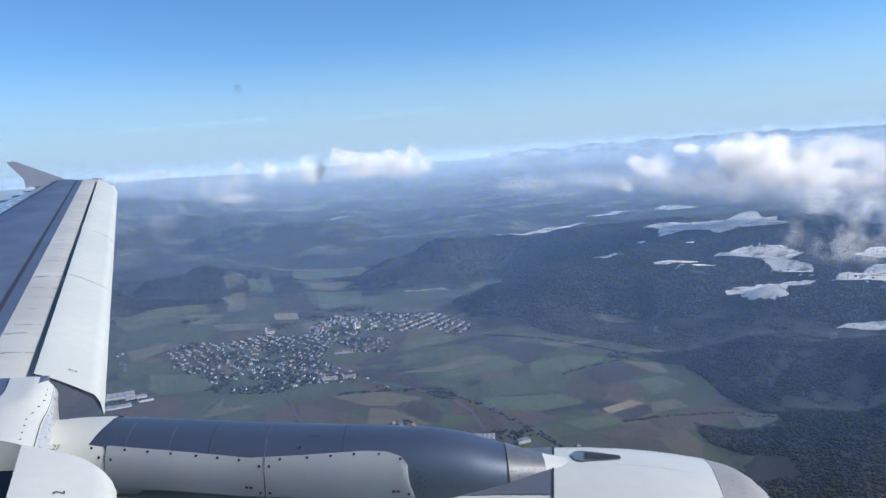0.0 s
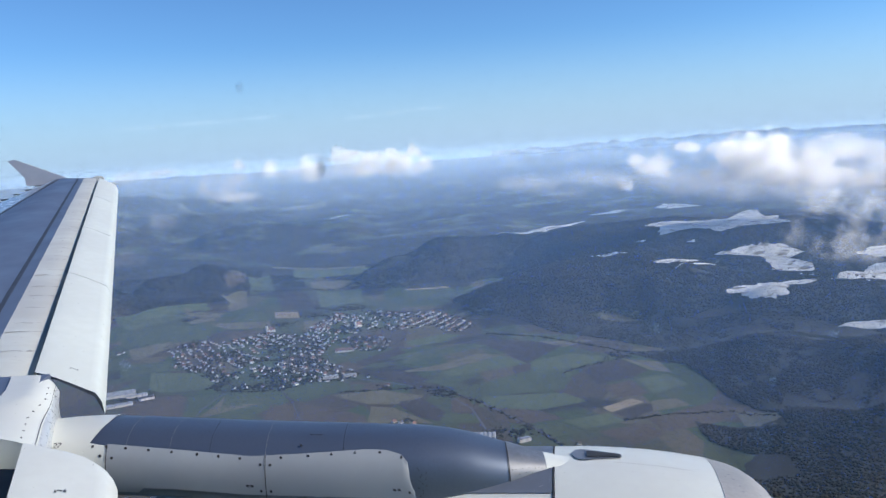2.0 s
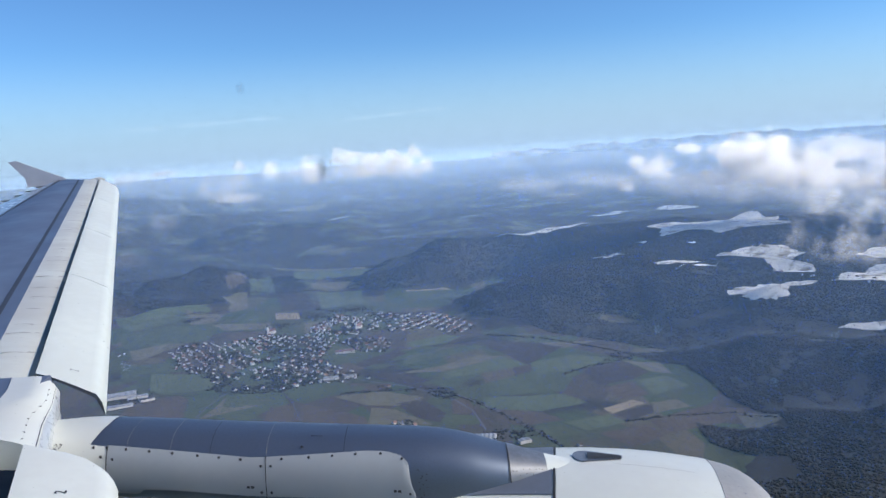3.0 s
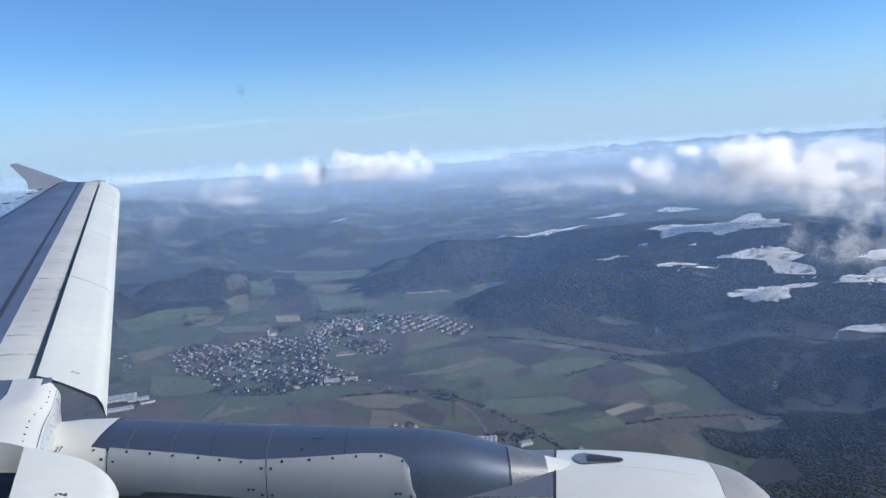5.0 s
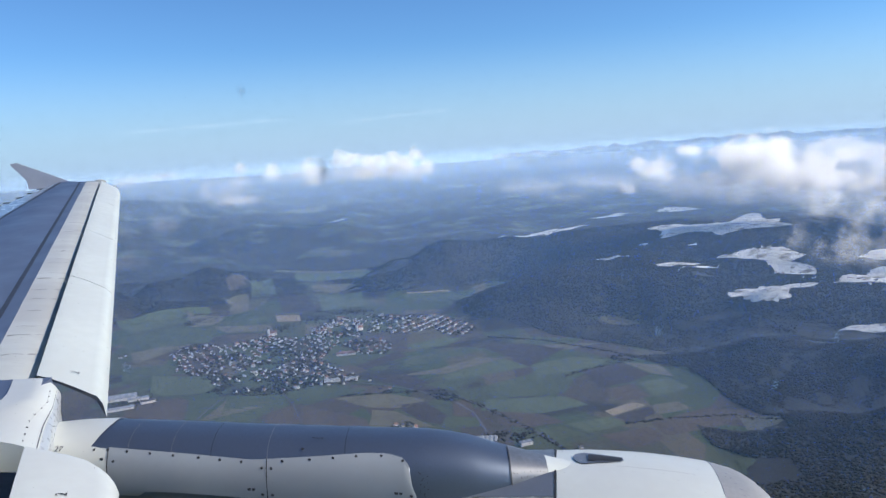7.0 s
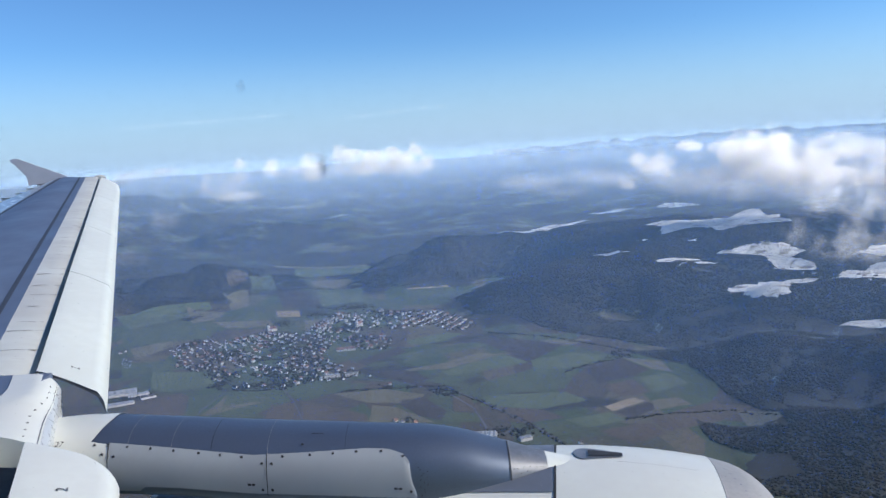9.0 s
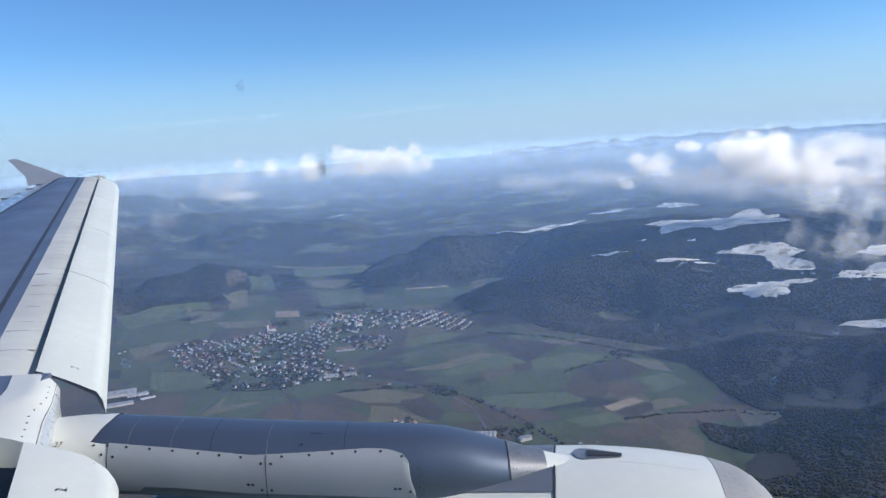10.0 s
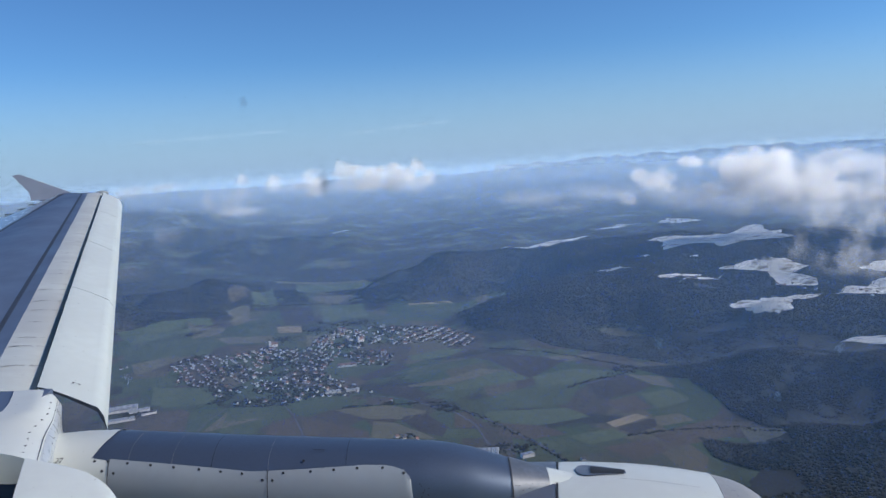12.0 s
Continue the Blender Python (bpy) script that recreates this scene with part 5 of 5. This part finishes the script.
for x, t in ((-1.825, -60), (-1.765, -62), (-1.005, -62), (-0.955, -62), (-1.005, -88), (-0.955, -88), (-0.80, -36), (-0.245, -86)):
    bolt(x, t)
for k in range(14):
    bolt(-0.195 + 0.012 * (k % 3) + rng.uniform(-0.01, 0.02), -62 - 2.2 * k, 0.0028)
for k in range(10):
    bolt(0.30 + 0.018 * k, -62 - rng.uniform(-8, 8), 0.0028)


def lettering(text, size, where, parent, label):
    """Printed characters of the built-in font, flat on a surface."""
    cu = bpy.data.curves.new("lettering", "FONT")
    cu.body, cu.size, cu.align_x, cu.align_y = text, size, "CENTER", "CENTER"
    cu.materials.append(rubber_and_shade)
    ob = new("lettering", cu)
    ob.parent, ob.matrix_basis = parent, where
    ob["label"] = label
    return ob


def flat_on(origin, right, up):
    x = Vector(right).normalized()
    z = x.cross(Vector(up)).normalized()
    y = z.cross(x)
    m = Matrix((x, y, z)).transposed().to_4x4()
    m.translation = Vector(origin) + z * 0.009
    return m


c = Vector(on_mount(-2.05, -47, 0.006))
lettering("27", 0.045, flat_on(c, (1, -0.05, -0.02), Vector(on_mount(-2.05, -37, 0.006)) - c), engine, "small printed number")

def placard(x, turn, length, tall, count):
    """Unreadable small print: plain dark bars."""
    for k in range(count):
        a = x + k * (length + 0.006)
        v = [on_mount(a, turn, 0.0075), on_mount(a + length, turn, 0.0075), on_mount(a + length, turn - tall, 0.0075), on_mount(a, turn - tall, 0.0075)]
        part("placard", v, [(0, 1, 2, 3)], bolt_metal, engine, "small dark printed bar")


placard(-1.08, -83, 0.016, 2.0, 2)
placard(-0.33, -83, 0.017, 2.0, 2)
placard(-0.76, -17, 0.016, 1.5, 3)
def skin_height(x, y):
    t = (x - flap_line(y)) / (skin_front(y) - flap_line(y))
    return wing_z(y) + 0.022 + camber(y) * math.sin(math.pi * t) - 0.022 * t


for k in range(4):
    v = []
    for j in range(6):
        y = 6.1 + 0.13 * j + 0.05 * k
        for off in (0.0, 0.05):
            x = skin_front(y) - 0.24 - 0.10 * k - off
            v.append((x, y, skin_height(x, y) + 0.0045))
    part("stencil_bar", v, [(2 * i, 2 * i + 1, 2 * i + 3, 2 * i + 2) for i in range(5)], stencil_paint, wing, "faint printed bar on the wing skin")

# ---- cabin window ----
cabin = new("fuselage")
cabin.parent = airliner
cabin["label"] = "white fuselage side around a cabin window"


def slat_mark(y, u, push, droop, size):
    s, n = slat_section(y, push, droop), slat_section(y + 0.1, push, droop)
    k = int(u * 14)
    o = (Vector(s[k]) + Vector(s[k + 1])) / 2
    lettering("2", size, flat_on(o, Vector(n[k]) - Vector(s[k]), Vector(s[k]) - Vector(s[k + 1])), wing, "small printed number on the slat")


slat_mark(4.33, 0.5, 0.0, 0.25, 0.065)
slat_mark(2.86, 0.56, 0.085, 0.15, 0.06)


def cabin_wall():
    """Fuselage side with a rounded window opening; the eye sits close behind it."""
    n = 40
    def ring(a, b, y):
        out = []
        for k in range(n):
            t = 2 * math.pi * k / n
            c, s = math.cos(t), math.sin(t)
            out.append((a * math.copysign(abs(c) ** 0.6, c), y, b * math.copysign(abs(s) ** 0.6, s) - 0.02))
        return out
    def bend(x, y, z):
        return (x, y - 0.10 * (z * z) / 1.0, z)
    skin = [[bend(*p) for p in ring(*w)] for w in ((0.165, 0.185, 0.20), (0.175, 0.195, 0.204), (0.4, 0.4, 0.204), (1.2, 0.9, 0.204), (3.4, 1.5, 0.204), (3.4, 1.5, 0.10), (0.5, 0.5, 0.07), (0.20, 0.22, 0.07), (0.195, 0.215, 0.09), (0.165, 0.185, 0.20))]
    loft("cabin_side", skin, white_paint, cabin, "white fuselage side with a window opening", True, False)
    m, tree, sh = nodes_of("window_acrylic")
    sh.inputs["Base Color"].default_value = (1, 1, 1, 1)
    sh.inputs["Transmission Weight"].default_value = 1.0
    sh.inputs["IOR"].default_value = 1.02
    sh.inputs["Roughness"].default_value = 0.0
    pane = loft("window_pane", [ring(0.18, 0.20, 0.150), ring(0.18, 0.20, 0.153)], m, cabin, "clear acrylic window pane with a few specks", True, True, False)
    pane.visible_shadow = False


cabin_wall()


def speck_paint(name, colour, cover):
    m, tree, sh = nodes_of(name)
    tree.nodes.remove(sh)
    clear, dif, tr, both, out = add(tree, "BsdfTransparent"), add(tree, "BsdfDiffuse", Color=(*colour, 1)), add(tree, "BsdfTranslucent", Color=(*colour, 1)), add(tree, "MixShader", Fac=0.5), add(tree, "MixShader", Fac=cover)
    tree.links.new(dif.outputs[0], both.inputs[1])
    tree.links.new(tr.outputs[0], both.inputs[2])
    tree.links.new(clear.outputs[0], out.inputs[1])
    tree.links.new(both.outputs[0], out.inputs[2])
    tree.links.new(out.outputs[0], tree.nodes["Material Output"].inputs[0])
    return m


pale_speck, dark_speck = speck_paint("pale_dust", (0.75, 0.75, 0.75), 0.06), speck_paint("dark_dust", (0.10, 0.10, 0.11), 0.10)


def speck(x, z, w, h, material, label, seed):
    """A soft speck on the pane: a few thin flakes, the smaller ones nearer the middle."""
    rng = random.Random(seed)
    for k in range(6):
        s = (k + 1) / 6
        cx, cz = x + rng.uniform(-0.2, 0.2) * w * (1 - s), z + rng.uniform(-0.2, 0.2) * h * (1 - s)
        pts = [(cx + w * s * math.cos(t) * rng.uniform(0.85, 1.1), 0.1492 - 0.0001 * k, cz + h * s * math.sin(t) * rng.uniform(0.85, 1.1)) for t in np.linspace(0, 2 * math.pi, 14, endpoint=False)]
        part("speck", pts, [tuple(range(14))], material, cabin, label)


speck(-0.0349, 0.0137, 0.00095, 0.00127, pale_speck, "pale speck of dust on the pane", 1)
speck(-0.0213, -0.0022, 0.00117, 0.00276, dark_speck, "dark smear on the pane", 2)
speck(0.0398, -0.0362, 0.00106, 0.00117, pale_speck, "pale speck of dust on the pane", 3)
speck(0.0739, -0.0395, 0.00106, 0.00117, pale_speck, "pale speck of dust on the pane", 4)
speck(0.0621, -0.0480, 0.00095, 0.00106, pale_speck, "pale speck of dust on the pane", 5)
speck(-0.0615, -0.0366, 0.00106, 0.00117, pale_speck, "pale speck of dust on the pane", 6)
